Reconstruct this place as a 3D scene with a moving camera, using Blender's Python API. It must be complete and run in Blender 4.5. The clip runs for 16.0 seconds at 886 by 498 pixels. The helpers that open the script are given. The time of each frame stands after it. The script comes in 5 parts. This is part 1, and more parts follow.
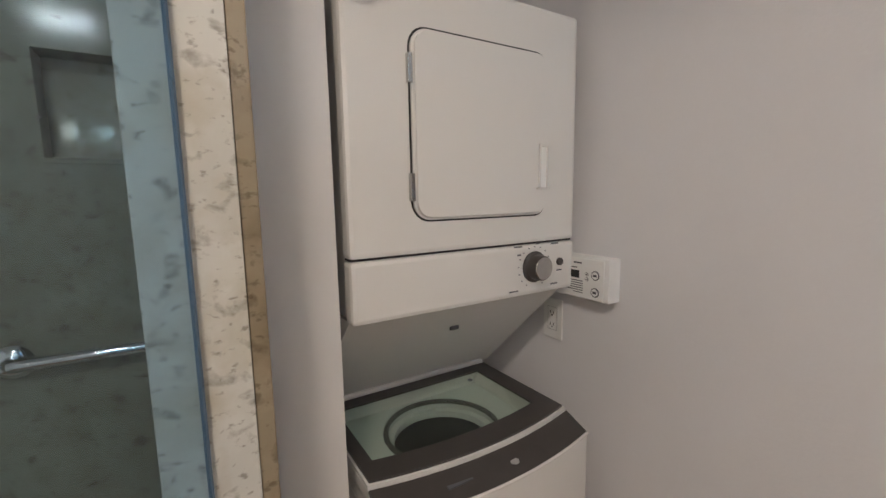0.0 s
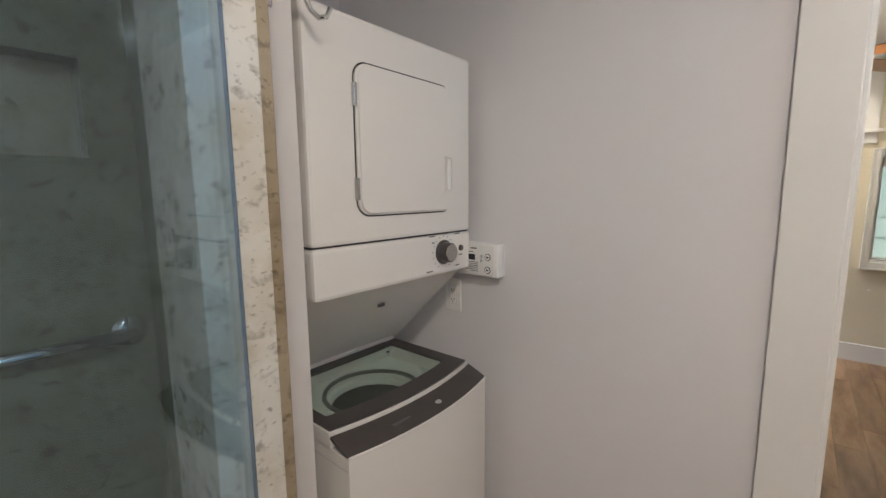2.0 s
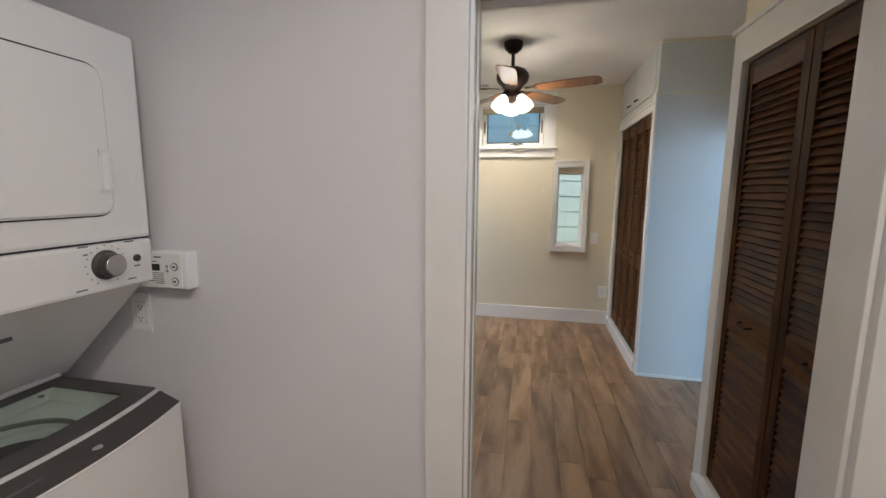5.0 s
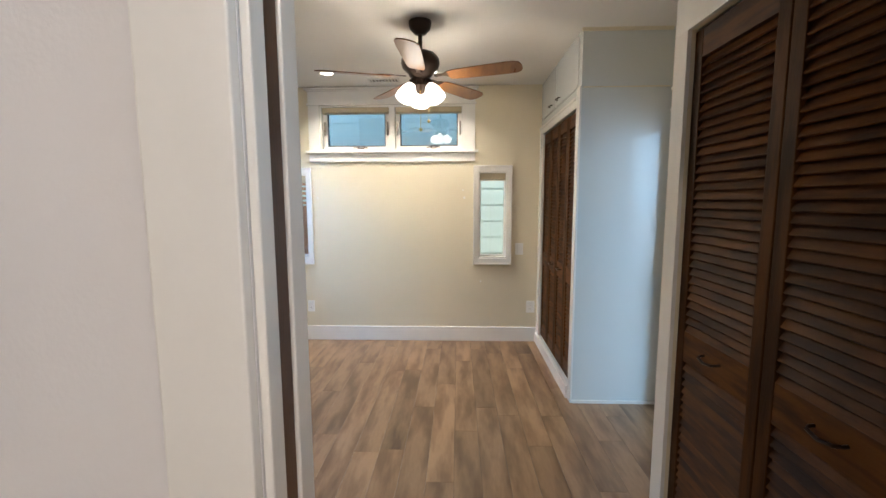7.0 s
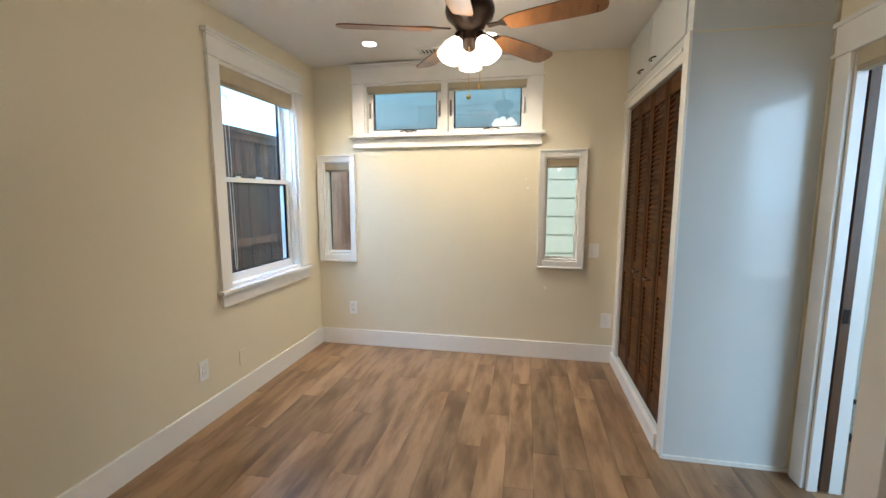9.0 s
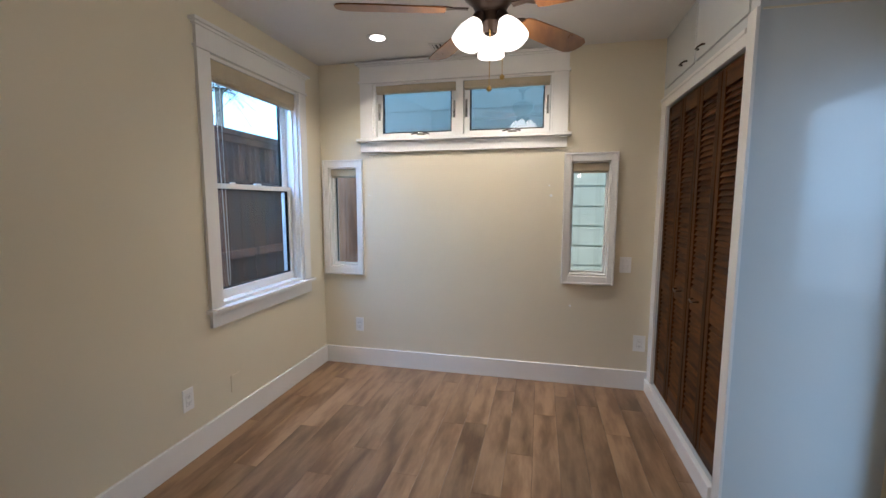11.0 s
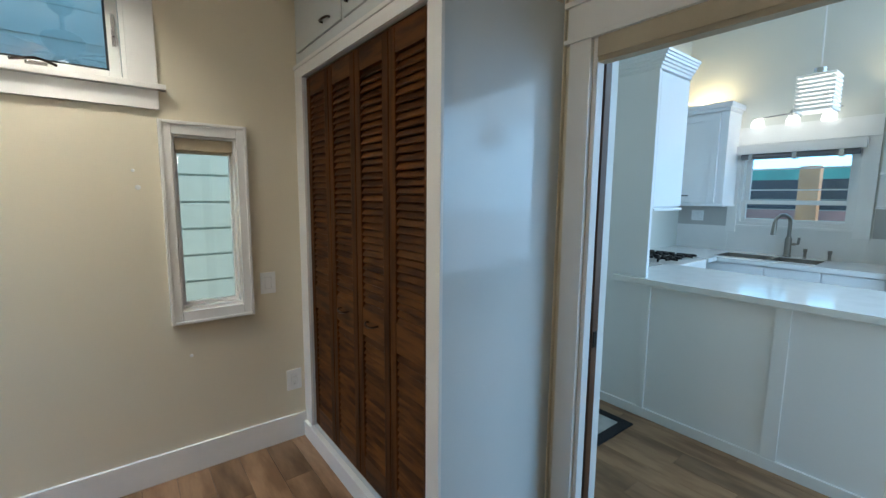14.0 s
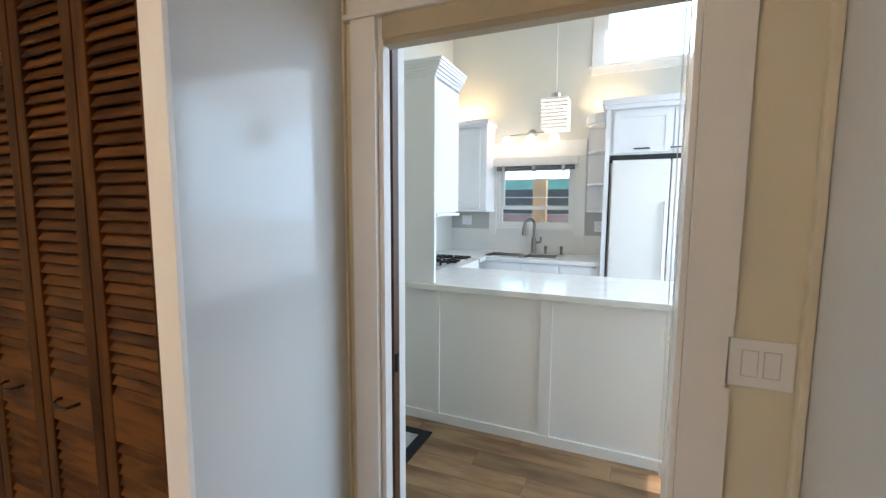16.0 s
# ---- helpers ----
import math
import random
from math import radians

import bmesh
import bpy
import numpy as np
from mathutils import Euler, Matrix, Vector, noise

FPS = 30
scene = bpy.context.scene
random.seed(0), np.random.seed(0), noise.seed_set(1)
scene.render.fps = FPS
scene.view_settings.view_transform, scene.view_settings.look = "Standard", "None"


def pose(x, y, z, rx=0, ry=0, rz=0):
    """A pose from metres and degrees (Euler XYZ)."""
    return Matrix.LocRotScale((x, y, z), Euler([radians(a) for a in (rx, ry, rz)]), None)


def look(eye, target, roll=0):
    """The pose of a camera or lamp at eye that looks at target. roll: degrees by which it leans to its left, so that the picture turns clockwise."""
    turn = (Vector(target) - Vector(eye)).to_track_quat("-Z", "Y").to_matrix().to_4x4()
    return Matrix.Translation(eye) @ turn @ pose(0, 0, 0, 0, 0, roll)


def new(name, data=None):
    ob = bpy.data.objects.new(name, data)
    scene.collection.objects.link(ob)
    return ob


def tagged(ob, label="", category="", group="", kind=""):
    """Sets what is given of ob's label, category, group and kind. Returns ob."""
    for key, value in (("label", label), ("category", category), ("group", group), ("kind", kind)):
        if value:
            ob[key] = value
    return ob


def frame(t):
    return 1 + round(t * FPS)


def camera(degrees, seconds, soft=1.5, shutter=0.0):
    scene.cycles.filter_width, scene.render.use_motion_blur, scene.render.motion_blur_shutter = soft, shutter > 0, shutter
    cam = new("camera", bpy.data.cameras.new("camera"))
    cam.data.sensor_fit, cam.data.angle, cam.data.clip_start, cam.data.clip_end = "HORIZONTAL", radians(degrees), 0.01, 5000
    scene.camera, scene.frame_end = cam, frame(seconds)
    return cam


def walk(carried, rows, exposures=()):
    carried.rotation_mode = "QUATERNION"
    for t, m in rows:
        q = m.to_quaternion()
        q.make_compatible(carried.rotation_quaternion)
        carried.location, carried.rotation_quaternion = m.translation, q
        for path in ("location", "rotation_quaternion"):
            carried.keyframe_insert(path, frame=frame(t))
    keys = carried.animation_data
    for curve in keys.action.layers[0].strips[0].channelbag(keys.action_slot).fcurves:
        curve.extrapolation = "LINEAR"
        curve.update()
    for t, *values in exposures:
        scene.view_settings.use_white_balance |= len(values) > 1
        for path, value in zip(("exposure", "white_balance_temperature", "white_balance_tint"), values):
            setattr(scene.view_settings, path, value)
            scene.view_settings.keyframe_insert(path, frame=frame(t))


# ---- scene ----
cam = camera(93.2, 16.0)
EXPOSURES = [
    (0, -0.08, 6150, 12), (1.0, -0.02, 5950, 11), (3.0, 0.08, 6000, 10), (4.0, 0.08, 6200, 12), (5.0, -0.03, 5800, 11), (7.5, 0.3, 6100, 11), (8.5, 0.3, 6250, 10),
    (11, -0.27, 5700, 15), (11.5, -0.3, 5650, 16), (12.5, -0.42, 5650, 15), (13.0, -0.35, 5700, 15), (13.5, -0.35, 5250, 10), (14.5, -0.22, 6000, 5), (15, 0.07, 6500, 8), (15.5, 0.12, 6750, 15), (16, 0.2, 6800, 19),
]
PATH = [
    (0, (-0.003, 0.037, 1.533), (1.041, 1.724, 1.273), -1.0),
    (0.5, (-0.067, 0.054, 1.53), (1.201, 1.581, 1.283), -0.5),
    (1, (-0.127, 0.053, 1.525), (1.297, 1.423, 1.22), -0.8),
    (1.5, (-0.201, 0.009, 1.525), (1.256, 1.347, 1.23), -0.7),
    (2, (-0.279, -0.052, 1.537), (1.241, 1.22, 1.27), -0.5),
    (2.5, (-0.337, -0.095, 1.529), (1.256, 1.077, 1.228), -0.3),
    (3, (-0.364, -0.122, 1.524), (1.248, 1.02, 1.213), -0.3),
    (3.5, (-0.339, -0.133, 1.53), (1.313, 0.95, 1.215), -0.2),
    (4, (-0.278, -0.161, 1.54), (1.473, 0.756, 1.236), 0.0),
    (4.5, (-0.205, -0.221, 1.552), (1.657, 0.449, 1.262), 0.2),
    (5, (-0.151, -0.292, 1.554), (1.788, 0.109, 1.269), 0.4),
    (5.2, (-0.12, -0.301, 1.545), (1.838, -0.014, 1.258), 0.5),
    (7.3, (0.556, -0.382, 1.512), (2.542, -0.31, 1.282), -0.2),
    (7.5, (0.632, -0.387, 1.508), (2.612, -0.226, 1.281), -0.1),
    (8, (0.806, -0.389, 1.503), (2.775, -0.086, 1.327), 0.1),
    (8.5, (0.958, -0.43, 1.482), (2.909, -0.066, 1.236), 0.1),
    (11, (1.386, -0.357, 1.489), (3.323, 0.092, 1.268), 0.1),
    (11.5, (1.568, -0.276, 1.492), (3.54, -0.04, 1.26), 0.5),
    (12, (1.75, -0.263, 1.475), (3.732, -0.114, 1.255), 0.0),
    (12.5, (1.969, -0.301, 1.492), (3.955, -0.275, 1.258), -0.0),
    (13, (2.135, -0.325, 1.505), (4.108, -0.602, 1.33), 0.2),
    (13.5, (2.297, -0.32, 1.517), (4.106, -1.15, 1.323), 0.4),
    (14, (2.346, -0.358, 1.513), (3.919, -1.569, 1.265), 0.5),
    (14.5, (2.374, -0.401, 1.494), (3.673, -1.901, 1.241), 0.3),
    (15, (2.411, -0.477, 1.48), (3.468, -2.151, 1.195), 0.1),
    (15.5, (2.469, -0.546, 1.494), (3.447, -2.274, 1.253), 0.2),
    (16, (2.562, -0.594, 1.499), (3.345, -2.423, 1.296), 0.3),
]
walk(cam, [(t, look(eye, target, roll)) for t, eye, target, roll in PATH], EXPOSURES)

# ---- plan (metres) ----
XF, YL, YC, XP, YK = 4.875, 1.581, -1.224, 3.478, -1.856   # far wall, window wall, closet fronts, closet end, kitchen wall
XW, XW2 = 0.905, 1.045                                     # hall wall, both faces
CEIL, DOORY0, DOORY1 = 2.68, -1.03, -0.135
YN, YQ, KT = -5.4, -3.16, 0.978                            # kitchen back wall, peninsula front, worktop height

# ---- world and light ----
SUN_EL, SUN_AZ = radians(60), radians(262)
world = bpy.data.worlds.new("sky")
scene.world = world
world.use_nodes = True
wn = world.node_tree.nodes
sky = wn.new("ShaderNodeTexSky")
sky.sky_type, sky.sun_disc, sky.sun_elevation, sky.sun_rotation = "NISHITA", False, SUN_EL, SUN_AZ
world.node_tree.links.new(sky.outputs[0], wn["Background"].inputs[0])
wn["Background"].inputs[1].default_value = 0.15
sun = new("sun", bpy.data.lights.new("sun", "SUN"))
sun.data.energy, sun.data.angle, sun.data.color = 4.0, radians(0.5), (1, 0.95, 0.87)
sun_from = Vector((math.sin(SUN_AZ) * math.cos(SUN_EL), math.cos(SUN_AZ) * math.cos(SUN_EL), math.sin(SUN_EL)))
sun.matrix_world = look(sun_from * 30, (0, 0, 0))


def area(name, eye, target, w, h, watts, color):
    d = bpy.data.lights.new(name, "AREA")
    d.shape, d.size, d.size_y, d.energy, d.color = "RECTANGLE", w, h, watts, color
    o = new(name, d)
    o.matrix_world = look(eye, target)
    return o


def bulb(name, place, watts, color, radius=0.03):
    d = bpy.data.lights.new(name, "POINT")
    d.energy, d.color, d.shadow_soft_size = watts, color, radius
    o = new(name, d)
    o.location = place
    return o


DAY = (0.60, 0.80, 1.0)
WARM = (1.0, 0.84, 0.62)
area("daylight_bath_window", (0.60, -1.205, 2.26), (0.55, 0, 1.95), 0.50, 0.42, 0.8, (0.55, 0.72, 1.0))
area("daylight_kitchen_side", (1.22, -3.7, 1.7), (3, -3.7, 1.2), 2.4, 2.2, 55, DAY)
area("daylight_kitchen_high", (2.45, -5.36, 3.35), (2.45, -3.0, 1.8), 0.7, 0.8, 28, DAY)
area("bath_ceiling_lamp", (-0.48, -0.36, 2.535), (-0.48, -0.36, 0), 0.26, 0.10, 17, (1, 0.85, 0.70))
area("daylight_side_window", (4.0, YL + 0.36, 2.46), (4.2, YL, 1.5), 0.9, 0.28, 60, (0.32, 0.58, 1.0))

# ---- materials ----


def material(name, color, rough=0.5, metal=0.0, var=0.06, scale=3.0, grain=60.0, bump=0.04, coat=0.0, stretch=(1, 1, 1), per_object=0.0, spec=0.5, emit=0.0, emit_color=None, transmission=0.0, ior=1.45, alt=None):
    """Principled surface with broad and fine variation of colour and a little relief."""
    m = bpy.data.materials.new(name)
    m.use_nodes = True
    nt = m.node_tree
    n, l = nt.nodes, nt.links
    p = n["Principled BSDF"]
    p.inputs["Roughness"].default_value = rough
    p.inputs["Metallic"].default_value = metal
    p.inputs["Coat Weight"].default_value = coat
    p.inputs["Specular IOR Level"].default_value = spec
    p.inputs["Transmission Weight"].default_value = transmission
    p.inputs["IOR"].default_value = ior
    if emit:
        p.inputs["Emission Color"].default_value = (*(emit_color or color), 1)
        p.inputs["Emission Strength"].default_value = emit
    tc = n.new("ShaderNodeTexCoord")
    mp = n.new("ShaderNodeMapping")
    mp.inputs["Scale"].default_value = stretch
    l.new(tc.outputs["Object"], mp.inputs["Vector"])
    big = n.new("ShaderNodeTexNoise")
    big.inputs["Scale"].default_value = scale
    big.inputs["Detail"].default_value = 4
    fine = n.new("ShaderNodeTexNoise")
    fine.inputs["Scale"].default_value = grain
    fine.inputs["Detail"].default_value = 3
    vec = mp.outputs[0]
    if per_object:
        info = n.new("ShaderNodeObjectInfo")
        add = n.new("ShaderNodeVectorMath")
        add.operation = "MULTIPLY_ADD"
        comb = n.new("ShaderNodeCombineXYZ")
        for i in range(3):
            l.new(info.outputs["Random"], comb.inputs[i])
        l.new(comb.outputs[0], add.inputs[0])
        add.inputs[1].default_value = (37, 53, 71)
        l.new(mp.outputs[0], add.inputs[2])
        vec = add.outputs[0]
    l.new(vec, big.inputs["Vector"])
    l.new(vec, fine.inputs["Vector"])
    mix = n.new("ShaderNodeMix")
    mix.data_type = "RGBA"
    dark = alt or tuple(c * (1 - 2.2 * var) for c in color)
    mix.inputs["A"].default_value = (*dark, 1)
    mix.inputs["B"].default_value = (*color, 1)
    ramp = n.new("ShaderNodeMapRange")
    ramp.inputs["From Min"].default_value, ramp.inputs["From Max"].default_value = 0.36, 0.60
    l.new(big.outputs["Fac"], ramp.inputs["Value"])
    l.new(ramp.outputs[0], mix.inputs["Factor"])
    mul = n.new("ShaderNodeHueSaturation")
    l.new(mix.outputs["Result"], mul.inputs["Color"])
    val = n.new("ShaderNodeMath")
    val.operation = "MULTIPLY_ADD"
    l.new(fine.outputs["Fac"], val.inputs[0])
    val.inputs[1].default_value, val.inputs[2].default_value = 2 * var, 1 - var
    last = val.outputs[0]
    if per_object:
        v2 = n.new("ShaderNodeMath")
        v2.operation = "MULTIPLY_ADD"
        l.new(info.outputs["Random"], v2.inputs[0])
        v2.inputs[1].default_value = per_object
        v3 = n.new("ShaderNodeMath")
        v3.operation = "SUBTRACT"
        l.new(last, v3.inputs[0])
        v3.inputs[1].default_value = per_object / 2
        l.new(v3.outputs[0], v2.inputs[2])
        last = v2.outputs[0]
    l.new(last, mul.inputs["Value"])
    l.new(mul.outputs[0], p.inputs["Base Color"])
    if rough > 0.08 and not transmission:
        rr = n.new("ShaderNodeMapRange")
        rr.inputs["To Min"].default_value, rr.inputs["To Max"].default_value = rough * 0.95, min(1, rough * 1.05)
        l.new(big.outputs["Fac"], rr.inputs["Value"])
        l.new(rr.outputs[0], p.inputs["Roughness"])
    if bump:
        b = n.new("ShaderNodeBump")
        b.inputs["Strength"].default_value = bump
        b.inputs["Distance"].default_value = 0.01
        l.new(fine.outputs["Fac"], b.inputs["Height"])
        l.new(b.outputs[0], p.inputs["Normal"])
    return m


def glass_material(name, tint, rough=0.0, gloss=0.05):
    m = bpy.data.materials.new(name)
    m.use_nodes = True
    nt = m.node_tree
    n, l = nt.nodes, nt.links
    n.remove(n["Principled BSDF"])
    t = n.new("ShaderNodeBsdfTransparent")
    t.inputs[0].default_value = (*tint, 1)
    g = n.new("ShaderNodeBsdfGlossy")
    g.inputs["Roughness"].default_value = rough
    f = n.new("ShaderNodeLayerWeight")
    pw = n.new("ShaderNodeMath")
    pw.operation = "POWER"
    pw.inputs[1].default_value = 5
    l.new(f.outputs["Facing"], pw.inputs[0])
    ml = n.new("ShaderNodeMath")
    ml.operation = "MULTIPLY_ADD"
    ml.inputs[1].default_value, ml.inputs[2].default_value = 0.9, gloss
    l.new(pw.outputs[0], ml.inputs[0])
    mx = n.new("ShaderNodeMixShader")
    l.new(ml.outputs[0], mx.inputs[0])
    l.new(t.outputs[0], mx.inputs[1])
    l.new(g.outputs[0], mx.inputs[2])
    l.new(mx.outputs[0], n["Material Output"].inputs[0])
    return m


def glow_material(name, color, strength):
    m = bpy.data.materials.new(name)
    m.use_nodes = True
    p = m.node_tree.nodes["Principled BSDF"]
    p.inputs["Base Color"].default_value = (0.9, 0.88, 0.84, 1)
    p.inputs["Emission Color"].default_value = (*color, 1)
    p.inputs["Emission Strength"].default_value = strength
    return m


def marble_material(name, base, vein, pit, rough=0.22, fleck=0.6):
    """Pale stone with soft clouds, thin streaks and small dark pits."""
    m = material(name, base, rough, var=0.03, scale=2.5, grain=25, bump=0, alt=tuple(c * 0.82 for c in base))
    nt = m.node_tree
    n, l = nt.nodes, nt.links
    hs = next(x for x in n if x.bl_idname == "ShaderNodeHueSaturation")
    mp = next(x for x in n if x.bl_idname == "ShaderNodeMapping")
    last = hs.outputs[0]
    for sc, lo, hi, col, st, amount in ((16, 0.46, 0.74, vein, (1, 1, 1), 0.75), (5, 0.44, 0.74, vein, (1, 1, 1.3), 0.55), (24, 0.57, 0.68, pit, (1.2, 1.2, 1.5), fleck), (70, 0.60, 0.70, pit, (1, 1, 1.5), 0.55), (22, 0.56, 0.78, tuple(min(0.8, c * 1.25) for c in base), (1, 1, 1), 0.35)):
        q = n.new("ShaderNodeMapping")
        q.inputs["Scale"].default_value = st
        l.new(mp.outputs[0], q.inputs[0])
        t = n.new("ShaderNodeTexNoise")
        t.inputs["Scale"].default_value = sc
        t.inputs["Detail"].default_value = 5
        t.inputs["Distortion"].default_value = 0.2
        l.new(q.outputs[0], t.inputs["Vector"])
        r = n.new("ShaderNodeMapRange")
        r.inputs["From Min"].default_value, r.inputs["From Max"].default_value = lo, hi
        r.inputs["To Max"].default_value = amount
        l.new(t.outputs["Fac"], r.inputs["Value"])
        x = n.new("ShaderNodeMix")
        x.data_type = "RGBA"
        x.inputs["B"].default_value = (*col, 1)
        l.new(r.outputs[0], x.inputs["Factor"])
        l.new(last, x.inputs["A"])
        last = x.outputs["Result"]
    l.new(last, n["Principled BSDF"].inputs["Base Color"])
    return m


CREAM = material("cream wall paint", (0.73, 0.665, 0.51), 0.42, var=0.015, scale=1.2, grain=160, bump=0.05)
HALLW = material("white satin wall paint", (0.78, 0.77, 0.785), 0.24, var=0.012, scale=1.0, grain=140, bump=0.05)
CLOSETW = material("pale grey semi-gloss board paint", (0.64, 0.67, 0.67), 0.11, var=0.012, scale=1.5, grain=120, bump=0.008)
JAMBW = material("white satin jamb paint", (0.70, 0.68, 0.66), 0.35, var=0.015, scale=2, grain=90, bump=0.03)
TRIM = material("white gloss trim paint", (0.82, 0.81, 0.78), 0.22, var=0.015, scale=4, grain=90, bump=0.02)
CEILM = material("ceiling paint", (0.74, 0.72, 0.69), 0.8, var=0.02, scale=1.5, grain=120, bump=0.08)
KWALL = material("pale grey kitchen wall paint", (0.66, 0.66, 0.60), 0.5, var=0.015, scale=1.5, grain=120, bump=0.04)
KWHITE = material("white cabinet lacquer", (0.80, 0.81, 0.82), 0.30, var=0.01, scale=2, grain=100, bump=0.01)
QUARTZ = material("white quartz", (0.78, 0.79, 0.78), 0.10, var=0.03, scale=8, grain=180, bump=0.0)
SPLASH = material("pale stone splashback", (0.74, 0.73, 0.70), 0.3, var=0.02, scale=4, grain=90, bump=0.01)
SPLASH2 = material("taupe splashback band", (0.46, 0.45, 0.42), 0.3, var=0.02, scale=4, grain=90, bump=0.01)
PLANK = material("oak vinyl plank", (0.308, 0.190, 0.102), 0.30, var=0.13, scale=2.2, grain=18, bump=0.03, stretch=(1, 4.5, 4.5), per_object=0.55, alt=(0.155, 0.084, 0.040))
LOUVER = material("dark walnut-stained wood", (0.108, 0.040, 0.009), 0.48, spec=0.16, var=0.16, scale=3, grain=30, bump=0.08, stretch=(1.5, 6, 10), per_object=0.45, alt=(0.036, 0.013, 0.004))
STILE = material("dark walnut-stained stile wood", (0.080, 0.030, 0.007), 0.55, spec=0.12, var=0.16, scale=3, grain=26, bump=0.08, stretch=(8, 8, 1.2), per_object=0.3, alt=(0.032, 0.013, 0.004))
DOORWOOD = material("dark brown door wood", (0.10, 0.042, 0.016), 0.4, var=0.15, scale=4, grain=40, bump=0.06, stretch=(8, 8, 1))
BLACK = material("black metal", (0.02, 0.018, 0.016), 0.35, 0.8, var=0.05, bump=0.02)
BRONZE = material("oil-rubbed bronze", (0.035, 0.022, 0.016), 0.32, 0.7, var=0.08, bump=0.02)
CHROME = material("polished chrome", (0.75, 0.76, 0.77), 0.10, 1.0, var=0.02, bump=0.0)
STEEL = material("brushed steel", (0.55, 0.54, 0.52), 0.26, 1.0, var=0.05, bump=0.01)
NICKEL = material("dull brushed nickel", (0.27, 0.25, 0.22), 0.3, 0.9, var=0.06, bump=0.01)
BRASS = material("aged brass", (0.55, 0.36, 0.12), 0.3, 0.9, var=0.05, bump=0.0)
ENAMEL = material("white appliance enamel", (0.80, 0.785, 0.75), 0.22, var=0.008, scale=2, grain=300, bump=0.015)
GREYPAN = material("grey plastic", (0.42, 0.42, 0.42), 0.4, var=0.02, bump=0.01)
CHARCOAL = material("charcoal plastic", (0.070, 0.062, 0.058), 0.34, var=0.06, scale=8, bump=0.02)
PLASTIC = material("white plastic", (0.84, 0.84, 0.82), 0.35, var=0.01, bump=0.01)
SLATE = material("slate grey blind cloth", (0.16, 0.16, 0.165), 0.7, var=0.05, bump=0.03)
GAP = material("dark seam", (0.03, 0.03, 0.03), 0.8, var=0.05, bump=0)
PRINT = material("grey print", (0.12, 0.12, 0.13), 0.6, var=0.02, bump=0)
SHADE = material("beige blind fabric", (0.50, 0.43, 0.30), 0.8, var=0.05, scale=5, grain=220, bump=0.15)
BLADE = material("reddish walnut fan blade", (0.22, 0.095, 0.032), 0.28, var=0.07, scale=3, grain=24, bump=0.01, stretch=(1.2, 8, 8), alt=(0.16, 0.066, 0.024))
MARBLE = marble_material("cream travertine", (0.67, 0.66, 0.61), (0.46, 0.42, 0.33), (0.13, 0.10, 0.07), 0.14, 0.55)
# Green stone, darkened all over for the dimness inside the enclosed shower.
MARBLEG = marble_material("dimmed grey-green shower stone", (0.30, 0.31, 0.235), (0.20, 0.19, 0.125), (0.10, 0.085, 0.06), 0.14, 0.65)
MARBLEB = marble_material("ochre stone edge", (0.35, 0.29, 0.20), (0.20, 0.15, 0.09), (0.10, 0.07, 0.04))
GLASS = glass_material("window glass", (0.96, 0.98, 0.98))
SCREENED = glass_material("window glass with an insect screen", (0.84, 0.87, 0.92), gloss=0.16)
SHOWERGLASS = glass_material("greenish shower glass", (0.70, 0.82, 0.90), gloss=0.06)
GLASSEDGE = material("blue-green glass edge", (0.14, 0.20, 0.27), 0.15, var=0.05, bump=0)
LIDGLASS = glass_material("greenish lid glass", (0.86, 0.92, 0.88), gloss=0.09)
TUBPLASTIC = material("pale tub plastic", (0.74, 0.77, 0.73), 0.35, var=0.02, bump=0.01)
FROST = glow_material("lit frosted glass", (1.0, 0.90, 0.74), 3.6)
LAMPFACE = glow_material("lit lamp face", (1.0, 0.90, 0.74), 9.0)
BATHLAMP = glow_material("lit bathroom lamp glass", (1.0, 0.84, 0.62), 26.0)
CRYSTAL = glow_material("lit crystal", (1.0, 0.92, 0.80), 0.12)
FENCE = material("dark redwood fence board", (0.16, 0.075, 0.05), 0.75, var=0.10, scale=2, grain=10, bump=0.0, stretch=(5, 5, 0.7), per_object=0.9, alt=(0.075, 0.045, 0.04))
SIDING = material("pale mint painted siding", (0.64, 0.70, 0.60), 0.55, var=0.03, scale=2, grain=60, bump=0.05)
GROUND = material("packed earth", (0.16, 0.13, 0.10), 0.9, var=0.2, scale=1.5, grain=20, bump=0.3)
STOVE = material("black cast iron", (0.012, 0.012, 0.013), 0.5, 0.2, var=0.1, bump=0.05)
RUGM = material("pale grey rug pile", (0.48, 0.48, 0.46), 0.95, var=0.1, scale=10, grain=300, bump=0.4)
RUGB = material("black rug border", (0.018, 0.018, 0.022), 0.95, var=0.1, scale=10, grain=300, bump=0.4)
ROOFM = material("green roof", (0.20, 0.52, 0.42), 0.6, var=0.1, bump=0.05)
LEAF = material("palm leaf", (0.05, 0.10, 0.04), 0.6, var=0.2, bump=0)
BARK = material("palm bark", (0.42, 0.38, 0.33), 0.9, var=0.2, scale=6, bump=0.3)

# ---- builders ----


